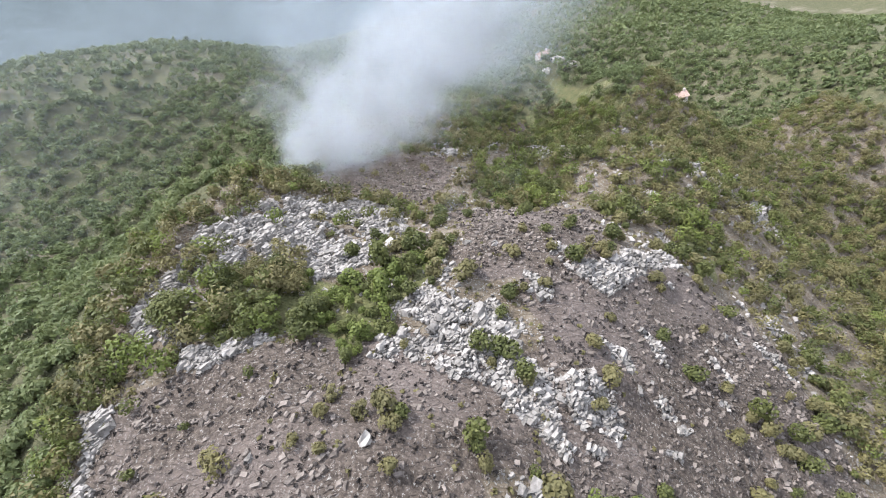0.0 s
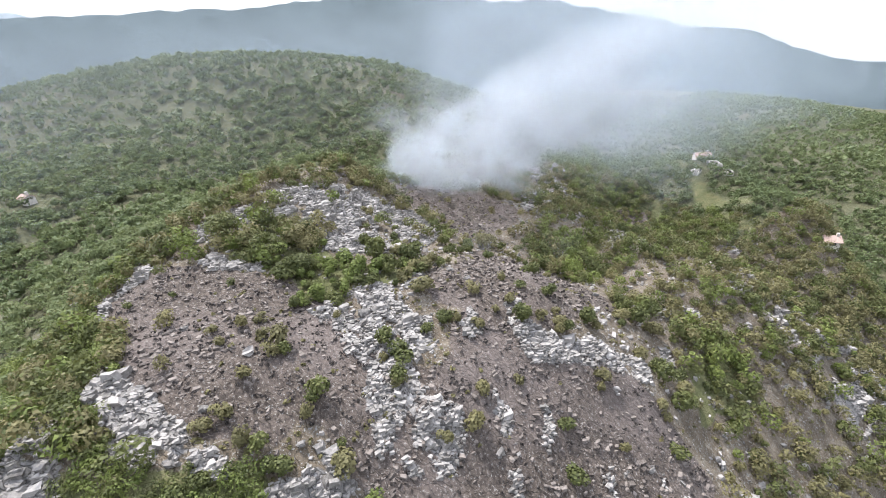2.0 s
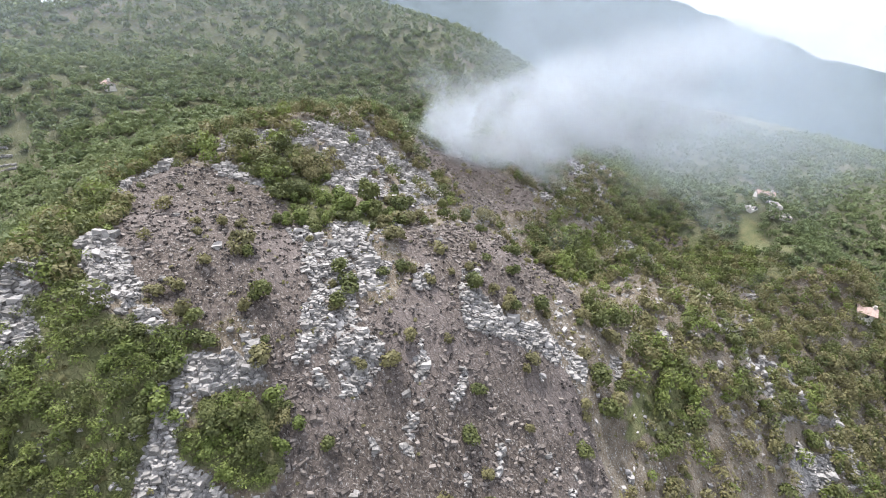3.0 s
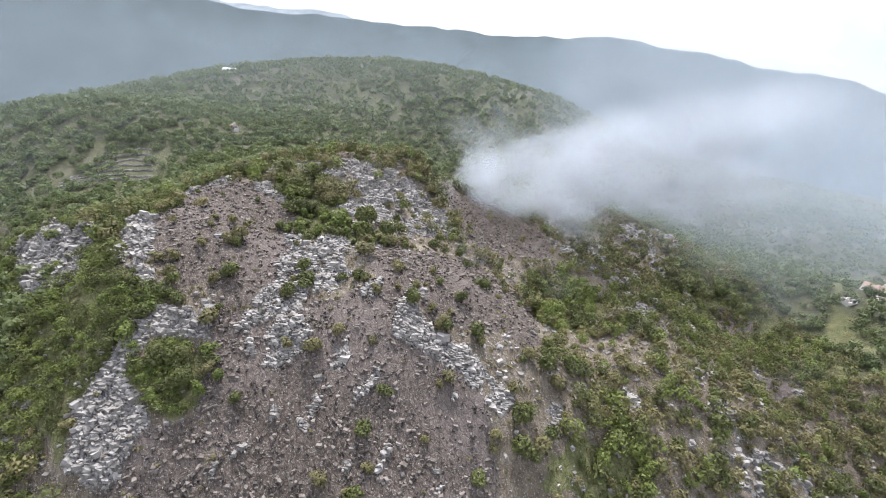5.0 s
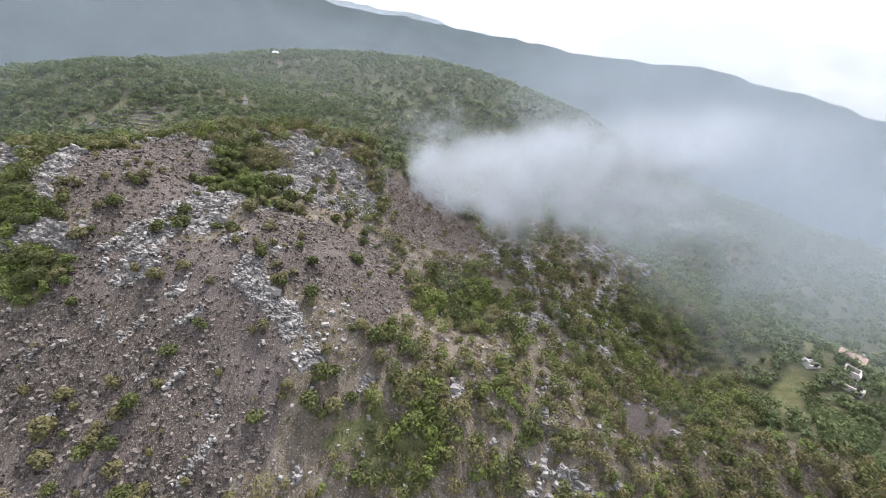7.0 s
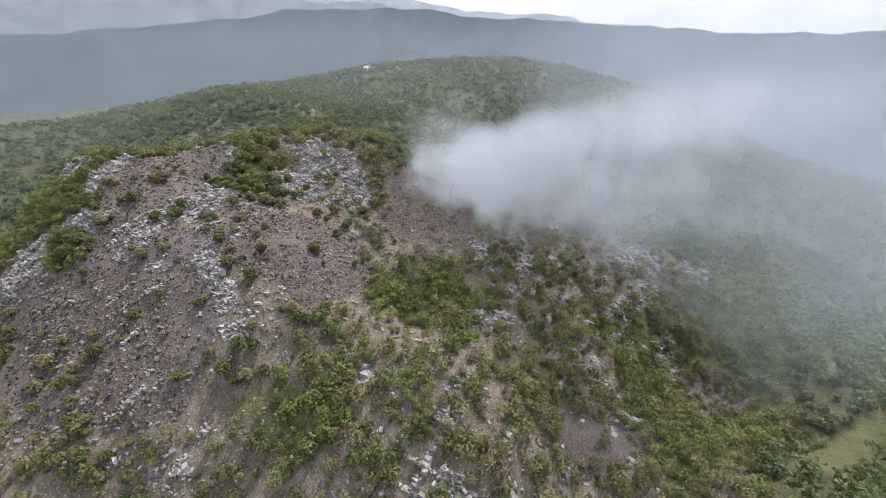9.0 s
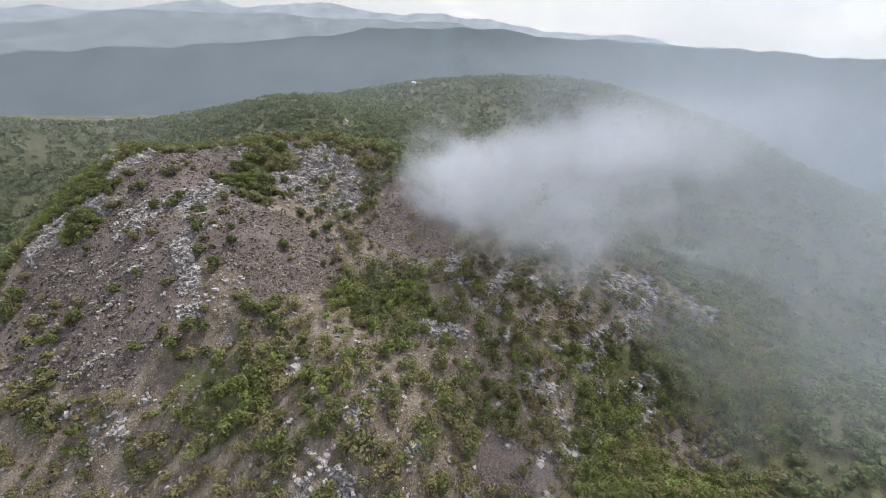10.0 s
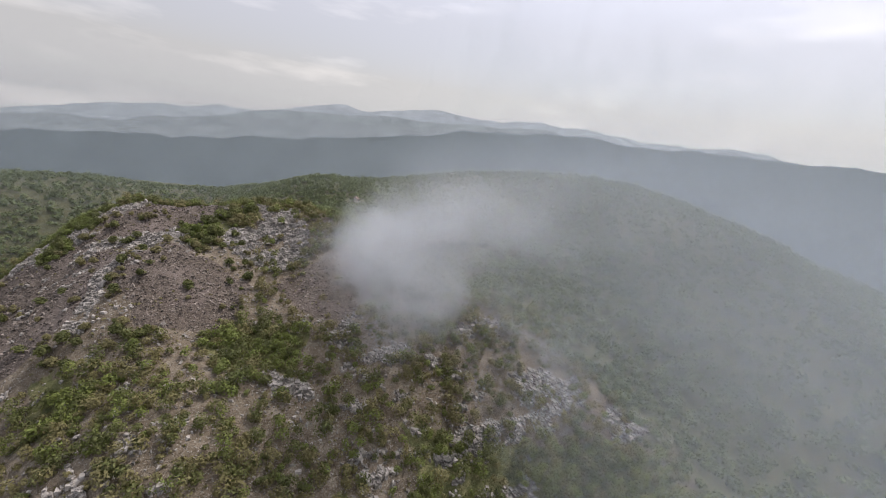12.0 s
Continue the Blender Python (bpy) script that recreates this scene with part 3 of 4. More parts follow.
for lo, hi, mat, label in ((-9, 0.5, DRY, "scattered olive-brown half-dry shrubs over the slope"), (0.5, 0.9, OAK, "scattered dark green shrubs over the slope"), (0.9, 9, FRESH, "scattered fresh green shrubs over the slope")):
    k = rest[(kinds >= lo) & (kinds < hi) & ((sy[rest] > -2) | (green_[rest] < 0.5))]
    r = (0.75 + 1.35 * rng.random(len(k)) ** 1.4) * np.where(burnt_[k] > 0.5, 0.7, np.where(green_[k] > 0.5, 1.15, 1.05))
    c = np.stack([sx[k], sy[k], height(sx[k], sy[k]) - 0.1], 1)
    v, f, soft = cards(c, r, r * rng.uniform(1.5, 2.2, len(k)), 125, 0.36 * np.sqrt(r), lobes=3, spread=0.26, corners=3)
    tagged(new("scrub", mesh_of("scrub", v, f, mat, normals=soft)), label, "shrubs", kind="stuff")

# close young growth on the green flank
fx, fy = scatter(-42, 30, -34, 4, 3000, lambda x, y: np.where((zones(x, y)[2] > 0.5) | (inside(x, y, SPUR) < 9), 0.9, 0.0) * (zones(x, y)[0] < 0.5) * (zones(x, y)[1] < 0.5))
for mat, k, label in ((OAK, slice(0, None, 2), "close dark green shrubs on the shaded flank"), (FRESH, slice(1, None, 2), "close fresh green shrubs on the shaded flank")):
    r = rng.uniform(0.6, 1.25, len(fx[k]))
    v, f, soft = cards(np.stack([fx[k], fy[k], height(fx[k], fy[k]) - 0.1], 1), r, r * 1.9, 130, 0.24, lobes=4, corners=3)
    tagged(new("scrub", mesh_of("scrub", v, f, mat, normals=soft)), label, "shrubs", kind="stuff")

# low tufts and herbs between the stones
tx, ty = scatter(-56, 75, -28, 135, 9000, lambda x, y: np.where(zones(x, y)[1] > 0.5, 0.18, np.where(zones(x, y)[0] > 0.5, 0.12, 0.75)) * (0.25 + clumps(x, y, 7, 71)))
r = rng.uniform(0.18, 0.5, len(tx))
v, f, soft = cards(np.stack([tx, ty, height(tx, ty) - 0.05], 1), r, r * 1.1, 9, 0.32)
tagged(new("tufts", mesh_of("tufts", v, f, DRY, normals=soft)), "low dry tufts and herbs between stones", "tufts", kind="stuff")

# scorched twigs left standing on the burnt ground
bx, by = scatter(-40, 50, -8, 70, 4400, lambda x, y: (zones(x, y)[1] > 0.5) * 0.6)
r = 0.12 + 0.45 * rng.random(len(bx)) ** 2
v, f, soft = cards(np.stack([bx, by, height(bx, by) - 0.05], 1), r, r * 1.3, 9, 0.24, up=-0.3)
tagged(new("charred_brush", mesh_of("charred_brush", v, f, CHAR, normals=soft)), "charred remains of brush on burnt ground", "burnt brush", kind="stuff")

# the two groves on the spur
grove = [plant("tree", m, rng.uniform(2.0, 2.5), rng.uniform(4.0, 5.2), 1700, 0.27, 6, lb, "tree", "groves of the spur", 7) for m, lb in ((OAK, "rounded holm oak with dense dull green crown"), (OAK, "rounded holm oak with dense dull green crown"), (DRY, "spreading tree with olive-brown crown"))]
spots = [(-39, 21, 0), (-36, 26, 1), (-33, 23, 0), (-31, 28, 2), (-28, 25, 1), (-27, 29, 2), (-34, 29, 2), (-24, 25, 0), (-31, 31, 0), (-38, 27, 1), (10, -0, 0), (11, 3, 1), (14, 2, 0), (13, 4, 0), (15, 3, 1), (10, 4, 2)]
seen = set()
for x, y, k in spots:
    put(grove[k], x + rng.uniform(-0.8, 0.8), y + rng.uniform(-0.8, 0.8), rng.uniform(0.75, 1.1) * (0.66 if x > 0 else 0.95), k not in seen)
    seen.add(k)


# woodland that wraps the back of the spur and the hills behind
def wood_chance(x, y):
    rock, burnt, green, field, wood = zones(x, y)
    clear = smooth(-0.02, 0.16, fbm(x, y, 38, 4, 44)) * smooth(110, 200, np.hypot(x + 10, y - 50))
    terraces = 0.62 * smooth(-3, 2, inside(x, y, TERRACES))
    return np.where((wood > 0.45) & (field < 0.3) & (rock < 0.5), 0.97 - 0.38 * clear - terraces, 0.0)


for x0, x1, y0, y1, n, count, leaf, lo, hi in ((-72, 70, -70, 130, 4480, 150, 0.5, 0.9, 1.8), (-150, 100, -130, 200, 13000, 56, 0.8, 1.0, 2.0), (-300, 170, -260, 340, 27000, 22, 1.4, 1.2, 2.3), (-470, 60, -430, 480, 20000, 15, 2.1, 1.5, 2.7), (-60, 420, 340, 760, 7500, 13, 2.6, 1.8, 3.2)):
    wx_, wy_ = scatter(x0, x1, y0, y1, n, wood_chance)
    if x0 == -150:
        k = ~((wx_ > -72) & (wx_ < 70) & (wy_ > -70) & (wy_ < 130))
        wx_, wy_ = wx_[k], wy_[k]
    if x0 < -200:
        k = ~((wx_ > -150) & (wx_ < 100) & (wy_ > -130) & (wy_ < 200))
        wx_, wy_ = wx_[k], wy_[k]
    if x0 < -400:
        k = ~((wx_ > -300) & (wy_ > -260) & (wy_ < 340))
        wx_, wy_ = wx_[k], wy_[k]
    if y0 > 300:
        k = ~((wx_ < 170) & (wy_ < 340)) & ~((wx_ < 60) & (wy_ < 480))
        wx_, wy_ = wx_[k], wy_[k]
    r = rng.uniform(lo, hi, len(wx_))
    v, f, soft = cards(np.stack([wx_, wy_, height(wx_, wy_) - 0.2], 1), r, r * rng.uniform(1.3, 2.0, len(r)), count, leaf, corners=3)
    tagged(new("woodland", mesh_of("woodland", v, f, WOODLAND, normals=soft)), "closed green woodland of low oaks on the hills", "woodland", kind="stuff")

# ---- stones ----
def blocks(x, y, size, flat, turn, askew=0.7, jitter=0.3):
    """Angular blocks of bedded limestone, half sunk in the ground."""
    n = len(x)
    base = np.array([(-1, -1, -1), (1, -1, -1), (1, 1, -1), (-1, 1, -1), (-1, -1, 1), (1, -1, 1), (1, 1, 1), (-1, 1, 1)], float)
    v = base[None] + rng.uniform(-jitter, jitter, (n, 8, 3))
    v[:, 4:, :2] *= rng.uniform(0.68, 0.96, (n, 4, 1))
    s = np.stack([size * rng.uniform(0.7, 1.5, n), size * rng.uniform(0.5, 0.9, n), size * flat * rng.uniform(0.6, 1.2, n)], 1)
    v = v * s[:, None] * 0.5
    lean = rng.normal(0, 0.2 * askew, (n, 2))
    v[:, :, 2] += v[:, :, 0] * lean[:, :1] + v[:, :, 1] * lean[:, 1:]
    a = turn + rng.normal(0, askew, n)
    ca, sa = np.cos(a)[:, None], np.sin(a)[:, None]
    vx_, vy_ = v[:, :, 0] * ca - v[:, :, 1] * sa, v[:, :, 0] * sa + v[:, :, 1] * ca
    z = height(x, y)
    v = np.stack([vx_ + x[:, None], vy_ + y[:, None], v[:, :, 2] + (z + 0.1 * size)[:, None]], 2)
    q = np.array([(0, 1, 5, 4), (1, 2, 6, 5), (2, 3, 7, 6), (3, 0, 4, 7), (4, 5, 6, 7)])
    return v.reshape(-1, 3), (q[None] + 8 * np.arange(n)[:, None, None]).reshape(-1, 4)


def bedded(x0, x1, y0, y1, step):
    """Places of jointed blocks side by side along the strike of the beds, wherever bare rock shows."""
    reach = int(0.75 * max(x1 - x0, y1 - y0) / step) + 1
    p, q = np.meshgrid(np.arange(-reach, reach) * 0.86 * step, np.arange(-reach, reach) * 0.6 * step)
    p = (p + (np.arange(p.shape[0]) % 2)[:, None] * 0.43 * step).ravel()
    q = q.ravel() + 0.5 * np.sin(p * 0.23)
    p, q = p + rng.uniform(-0.24, 0.24, len(p)) * step, q + rng.uniform(-0.16, 0.16, len(q)) * step
    c, s_ = math.cos(0.98), math.sin(0.98)
    x, y = (x0 + x1) / 2 + p * c - q * s_, (y0 + y1) / 2 + p * s_ + q * c
    k = (x > x0) & (x < x1) & (y > y0) & (y < y1)
    x, y = x[k], y[k]
    k = (zones(x, y)[0] > 0.42) & (rng.random(len(x)) < 0.93)
    return x[k], y[k]


BARE = "jumbled pale limestone blocks of the bare outcrops"
for stretch, step in (((-56, -14, -34, 70), 0.6), ((-14, 45, -34, 84), 0.6), ((-70, 84, 84, 176), 0.85)):
    x, y = bedded(*stretch, step)
    v, f = blocks(x, y, step * np.exp(rng.normal(-0.12, 0.3, len(x))), 0.7, 0.98, 0.3, 0.46)
    tagged(new("limestone_blocks", mesh_of("limestone_blocks", v, f, LIMESTONE)), BARE, "rocks", kind="stuff")
for stretch, n, low, high in (((-56, 0, -34, 70), 22000, 0.16, 0.5), ((0, 45, -34, 84), 16000, 0.16, 0.5), ((-70, 84, 84, 176), 16000, 0.22, 0.75)):
    x, y = scatter(*stretch, n, lambda x, y: np.where(zones(x, y)[0] > 0.3, 0.9, 0.0))
    v, f = blocks(x, y, low + (high - low) * rng.random(len(x)) ** 2.0, 0.7, 0.98)
    tagged(new("limestone_rubble", mesh_of("limestone_rubble", v, f, LIMESTONE)), "small limestone rubble lying in the joints of the outcrops", "rocks", kind="stuff")
x, y = scatter(-50, 70, -25, 130, 15000, lambda x, y: np.where(zones(x, y)[1] > 0.5, 0.0, 0.25 + 0.75 * smooth(0.0, 0.25, fbm(x, y, 10, 3, 83))))
v, f = blocks(x, y, 0.15 + 0.75 * rng.random(len(x)) ** 2.5, 0.6, 0.98)
tagged(new("loose_stones", mesh_of("loose_stones", v, f, LIMESTONE)), "loose pale stones strewn between the shrubs", "stones", kind="stuff")
x, y = scatter(-42, 52, -10, 92, 26000, lambda x, y: (zones(x, y)[1] > 0.45) * (0.35 + 0.65 * clumps(x, y, 9, 15)))
v, f = blocks(x, y, 0.14 + 0.62 * rng.random(len(x)) ** 2.4, 0.6, 0.98)
tagged(new("scree", mesh_of("scree", v, f, SCREE)), "soot-stained broken stones on burnt ground", "stones", kind="stuff")


def boulder_mesh():
    bm = bmesh.new()
    bmesh.ops.create_cube(bm, size=1.0)
    bmesh.ops.subdivide_edges(bm, edges=bm.edges[:], cuts=1, use_grid_fill=True)
    for v in bm.verts:
        v.co = Vector((v.co.x * 1.2, v.co.y * 0.85, v.co.z * 0.6)) * (1.15 - 0.35 * v.co.length) + Vector(rng.normal(0, 0.12, 3))
        v.co.z += 0.12
    bmesh.ops.bevel(bm, geom=bm.edges[:], offset=0.03, segments=1, affect="EDGES")
    me = bpy.data.meshes.new("boulder")
    bm.to_mesh(me)
    bm.free()
    me.materials.append(LIMESTONE)
    return me


boulder_meshes = [boulder_mesh() for _ in range(6)]
x, y = scatter(-48, 32, -16, 62, 1500, lambda x, y: np.where(zones(x, y)[0] > 0.5, 0.9, np.where(zones(x, y)[1] > 0.5, 0.02, 0.03)))
x, y = x[:260], y[:260]
for k, (bx_, by_, bz_) in enumerate(zip(x, y, height(x, y))):
    s = 0.5 + 0.9 * rng.random() ** 2
    ob = tagged(new("boulder", boulder_meshes[k % 6]), "pale grey weathered limestone boulder bedded in the slope", "boulder", "boulders of the spur")
    ob.matrix_basis = Matrix.LocRotScale((bx_, by_, bz_ - 0.05), Euler((rng.normal(0, 0.15), rng.normal(0, 0.15), 0.98 + rng.normal(0, 0.4))), (s, s, s * rng.uniform(0.7, 1.2)))


# dry-stone walls on the lower shoulder and on the far terraces
def stone_wall(points, label, width=0.6, tall=0.7, mat=LIMESTONE):
    p = np.array(points, float)
    seg = np.hypot(*np.diff(p, axis=0).T)
    run = np.concatenate([[0], np.cumsum(seg)])
    s = np.arange(0, run[-1], 0.42)
    x, y = np.interp(s, run, p[:, 0]), np.interp(s, run, p[:, 1])
    vs, fs, base = [], [], 0
    for course in range(3):
        n = len(x)
        v, f = blocks(x + rng.normal(0, 0.1, n), y + rng.normal(0, 0.1, n), np.full(n, width), 0.6, 0.98)
        v[:, 2] += tall * (course / 3)
        vs.append(v)
        fs.append(f + base)
        base += len(v)
    return tagged(new("dry_stone_wall", mesh_of("dry_stone_wall", np.concatenate(vs), np.concatenate(fs), mat)), label, "stone wall", "dry-stone walls")


for line in ([(42, 94), (42, 87), (41, 82)], [(54, 101), (49, 91), (47, 81), (47, 77)], [(62, 109), (57, 103), (53, 92), (50, 86), (50, 83), (53, 78)], [(68, 105), (63, 91), (60, 80)]):
    stone_wall(line, "low pale dry-stone wall winding over the slope")
for line in ([(-36, 7), (-32, 7), (-27, 9)], [(6, 31), (9, 33), (11, 35)]):
    stone_wall(line, "low soot-dark ledge of stones across burnt ground", 0.34, 0.3, SCREE)
for k in range(7):
    stone_wall([(-86 - 3.4 * k, -43 + 1.6 * k), (-88.5 - 3.4 * k, -30 + k), (-86 - 3.4 * k, -17 - 0.5 * k)], "overgrown stone terrace wall on the far hillside", 0.42, 0.5)


# ---- buildings ----
PLASTER = plain_material("pale_plaster", (0.55, 0.5, 0.44), 0.9, 1.5, 0.2)
RUBBLE = plain_material("rubble_wall", (0.42, 0.38, 0.33), 0.95, 2.5, 0.35)
TILE = plain_material("clay_tile", (0.35, 0.25, 0.205), 0.85, 3.0, 0.3)
DARK = plain_material("dark_opening", (0.03, 0.03, 0.032), 0.5, 3.0, 0.2)
WHITE = plain_material("white_sheeting", (0.75, 0.75, 0.73), 0.6, 2.0, 0.08)


def part(name, bm, mat, parent, label=""):
    me = bpy.data.meshes.new(name)
    bm.to_mesh(me)
    bm.free()
    me.materials.append(mat)
    ob = new(name, me)
    ob.parent = parent
    return tagged(ob, label)


def box(bm, x0, x1, y0, y1, z0, z1):
    v = [bm.verts.new(p) for p in ((x0, y0, z0), (x1, y0, z0), (x1, y1, z0), (x0, y1, z0), (x0, y0, z1), (x1, y0, z1), (x1, y1, z1), (x0, y1, z1))]
    for q in ((0, 3, 2, 1), (4, 5, 6, 7), (0, 1, 5, 4), (1, 2, 6, 5), (2, 3, 7, 6), (3, 0, 4, 7)):
        bm.faces.new([v[i] for i in q])
    return bm


def house(x, y, turn, w, d, h, label, wall_mat, roofed=True):
    z = float(height(np.array([float(x)]), np.array([float(y)]))[0]) - 0.4
    ob = tagged(new("house"), label, "house", "farmstead in the valley")
    ob.matrix_basis = pose(x, y, z, 0, 0, turn)
    t = 0.45
    for x0, x1, y0, y1, k in ((-w / 2, w / 2, -d / 2, -d / 2 + t, 1), (-w / 2, w / 2, d / 2 - t, d / 2, 1), (-w / 2, -w / 2 + t, -d / 2 + t, d / 2 - t, 1), (w / 2 - t, w / 2, -d / 2 + t, d / 2 - t, 0.8)):
        bm = box(bmesh.new(), x0, x1, y0, y1, -0.8, h * (k if roofed else rng.uniform(0.45, 1.0)))
        part("wall", bm, wall_mat, ob)
    part("floor", box(bmesh.new(), -w / 2 + t, w / 2 - t, -d / 2 + t, d / 2 - t, -0.2, 0.1), RUBBLE, ob)
    for wx0 in np.linspace(-w / 2 + 1.2, w / 2 - 1.9, max(2, int(w / 2.6))):
        for side in (-1, 1):
            yy = side * (d / 2 + 0.01)
            pane = part("window", box(bmesh.new(), wx0, wx0 + 0.8, min(yy, yy + side * 0.05), max(yy, yy + side * 0.05), 1.0, 2.1), DARK, ob, "dark window opening")
            part("sill", box(bmesh.new(), wx0 - 0.1, wx0 + 0.9, min(yy, yy + side * 0.14), max(yy, yy + side * 0.14), 0.9, 1.0), RUBBLE, pane)
    if roofed:
        rise, o = 0.28 * d, 0.35
        for side in (-1, 1):
            bm = bmesh.new()
            n = int(w / 0.45)
            for k in range(n):
                xa, xb = -w / 2 - o + (w + 2 * o) * k / n, -w / 2 - o + (w + 2 * o) * (k + 0.92) / n
                lo, hi = (xa, side * (d / 2 + o), h - 0.25), (xa, 0, h + rise)
                dx = Vector((xb - xa, 0, 0))
                up = Vector((0, 0, 0.12 + 0.05 * (k % 2)))
                a, b = Vector(lo), Vector(hi)
                v = [bm.verts.new(p) for p in (a, a + dx, b + dx, b, a + up, a + dx + up, b + dx + up, b + up)]
                for q in ((0, 3, 2, 1), (4, 5, 6, 7), (0, 1, 5, 4), (1, 2, 6, 5), (2, 3, 7, 6), (3, 0, 4, 7)):
                    bm.faces.new([v[i] for i in q])
            part("roof", bm, TILE, ob, "faded red clay tile roof slope")
        for side in (-1, 1):
            bm = bmesh.new()
            v = [bm.verts.new(p) for p in ((side * w / 2, -d / 2, h - 0.02), (side * w / 2, d / 2, h - 0.02), (side * w / 2, 0, h + rise - 0.05), (side * (w / 2 - t), -d / 2, h - 0.02), (side * (w / 2 - t), d / 2, h - 0.02), (side * (w / 2 - t), 0, h + rise - 0.05))]
            for q in ((0, 1, 2), (3, 5, 4), (0, 3, 4, 1), (1, 4, 5, 2), (2, 5, 3, 0)):
                bm.faces.new([v[i] for i in q])
            part("gable", bm, wall_mat, ob)
        part("chimney", box(bmesh.new(), w * 0.25, w * 0.25 + 0.6, -0.3, 0.3, h + rise * 0.5, h + rise + 0.9), RUBBLE, ob)
    return ob


house(9, 202, 30, 6, 4.4, 2.8, "stone farmhouse with faded red tile roof", PLASTER)
house(15, 194, 120, 5.5, 4, 2.4, "roofless pale stone ruin beside the farmhouse", RUBBLE, False)
house(19, 188, 35, 6.5, 4, 2.2, "roofless pale stone barn ruin", RUBBLE, False)
house(10, 186, 75, 3.6, 3, 2.2, "small pale roofless stone shed", PLASTER, False)
house(52, 141, 20, 3.6, 3.6, 2.2, "little stone house with red tile roof", PLASTER)


def vaulted_shed(x, y, turn, w, d, h):
    z = float(height(np.array([float(x)]), np.array([float(y)]))[0]) - 0.3
    ob = tagged(new("shed"), "white round-roofed shed on the far hilltop", "shed")
    ob.matrix_basis = pose(x, y, z, 0, 0, turn)
    bm, rings = bmesh.new(), []
    for k in range(11):
        a = math.pi * k / 10
        rings.append([bm.verts.new((xx, -d / 2 * math.cos(a), h * math.sin(a))) for xx in (-w / 2, w / 2)])
    for a, b in zip(rings, rings[1:]):
        bm.faces.new((a[0], a[1], b[1], b[0]))
    for side in (0, 1):
        bm.faces.new([r[side] for r in rings])
    part("cover", bm, WHITE, ob)
    part("door", box(bmesh.new(), w / 2 - 0.05, w / 2 + 0.06, -0.9, 0.9, -0.2, 2.0), DARK, ob, "dark doorway")
    return ob


vaulted_shed(-249, 0, 80, 7.5, 5, 2.6)
house(-120, 6, 15, 2.8, 2.4, 2.6, "small stone house with red roof on the far slope", PLASTER)

# ---- smoke ----
scene.cycles.transparent_max_bounces = 64
WHITE_SMOKE = smoke_material("white_smoke", (0.62, 0.645, 0.67), 0.125, 0.055, 8.0)
BLUE_SMOKE = smoke_material("thin_smoke", (0.5, 0.55, 0.6), 0.078, 0.024, 4.0)
SOURCE, WIND, ACROSS = np.array([-42.0, 80.0, 0.0]), np.array([0.6, 0.8, 0.0]), np.array([0.8, -0.6, 0.0])


def smoke_layer(label, mat, aside, s0, s1, top, step, wave, density, seed, origin=SOURCE, along=WIND, over_=ACROSS):
    """One drifting layer of the plume: a billowing sheet along the wind, clear where there is no smoke."""
    s, t = np.arange(s0, s1, step), np.linspace(0, 1, int(top / step) + 1)
    S, T = np.meshgrid(s, t)
    side = aside + wave * 2 * fbm(S, T * top, 55, 2, 100)
    x, y = origin[0] + S * along[0] + side * over_[0], origin[1] + S * along[1] + side * over_[1]
    g = landform(x, y)
    z = g - 1 + T * (45 + top - g)
    d = density(S + 6 * fbm(S, z, 18, 3, seed + 5), z + 5 * fbm(S, z, 14, 3, seed + 8), z - g)
    n, m = len(s), len(t)
    q = (np.arange(m - 1)[:, None] * n + np.arange(n - 1)[None, :]).ravel()
    f = np.stack([q, q + 1, q + n + 1, q + n], 1)
    f = f[(d.ravel()[f] > 0.03).any(1)]
    used, f2 = np.unique(f, return_inverse=True)
    me = mesh_of("smoke", np.stack([x.ravel(), y.ravel(), z.ravel()], 1)[used], f2.reshape(-1, 4), mat, True)
    me.attributes.new("thickness", "FLOAT", "POINT").data.foreach_set("value", np.asarray(d.ravel()[used], np.float32))
    me.normals_split_custom_set_from_vertices([(0.55, 0.05, 0.83)] * len(used))
    return tagged(new("smoke", me), label, "smoke", kind="stuff")


def core(side):
    def density(s, z, over):
        k = s + 14
        mid = 64 + 27 * (1 - np.exp(-np.maximum(k, 0) / 46))
        grow = np.maximum(k, 0)
        d = smooth(0.22, 0.8, np.exp(-((z - mid) / (6 + 0.2 * grow)) ** 2)) * smooth(-8, 16, k) * (1 - 0.7 * smooth(18, 58, k)) * (1 - smooth(55, 115, k))
        low = 0.85 * np.exp(-over / 10) * smooth(-20, -6, s) * (1 - smooth(10, 38, s)) * smooth(0.5, 5, over)
        return np.clip(1.15 * d * np.exp(-(side / (8 + 0.16 * grow)) ** 2) + low * np.exp(-(side / 12) ** 2), 0, 1)
    return density


def curtain(at):
    return lambda w, z, over: core(w)(at + 0 * w, z, over)


def drift(side):
    def density(s, z, over):
        begin = 30 * smooth(-25, -5, side)
        d = np.exp(-((z - 92 + 12 * smooth(60, 160, s)) / 36) ** 2) * smooth(begin - 10, begin + 45, s) + 0.15 * smooth(90, 190, s) * np.exp(-over / 50) * smooth(0, 12, over)
        d = d + 0.5 * np.exp(-((s - 45) / 32) ** 2) * np.exp(-((z - 108) / 30) ** 2)
        return np.clip(d, 0, 1) * (1 - smooth(190, 330, s)) * (1 - 0.75 * smooth(55, 140, s) * smooth(-60, -12, side)) * smooth(0, 4, over + 2)
    return density


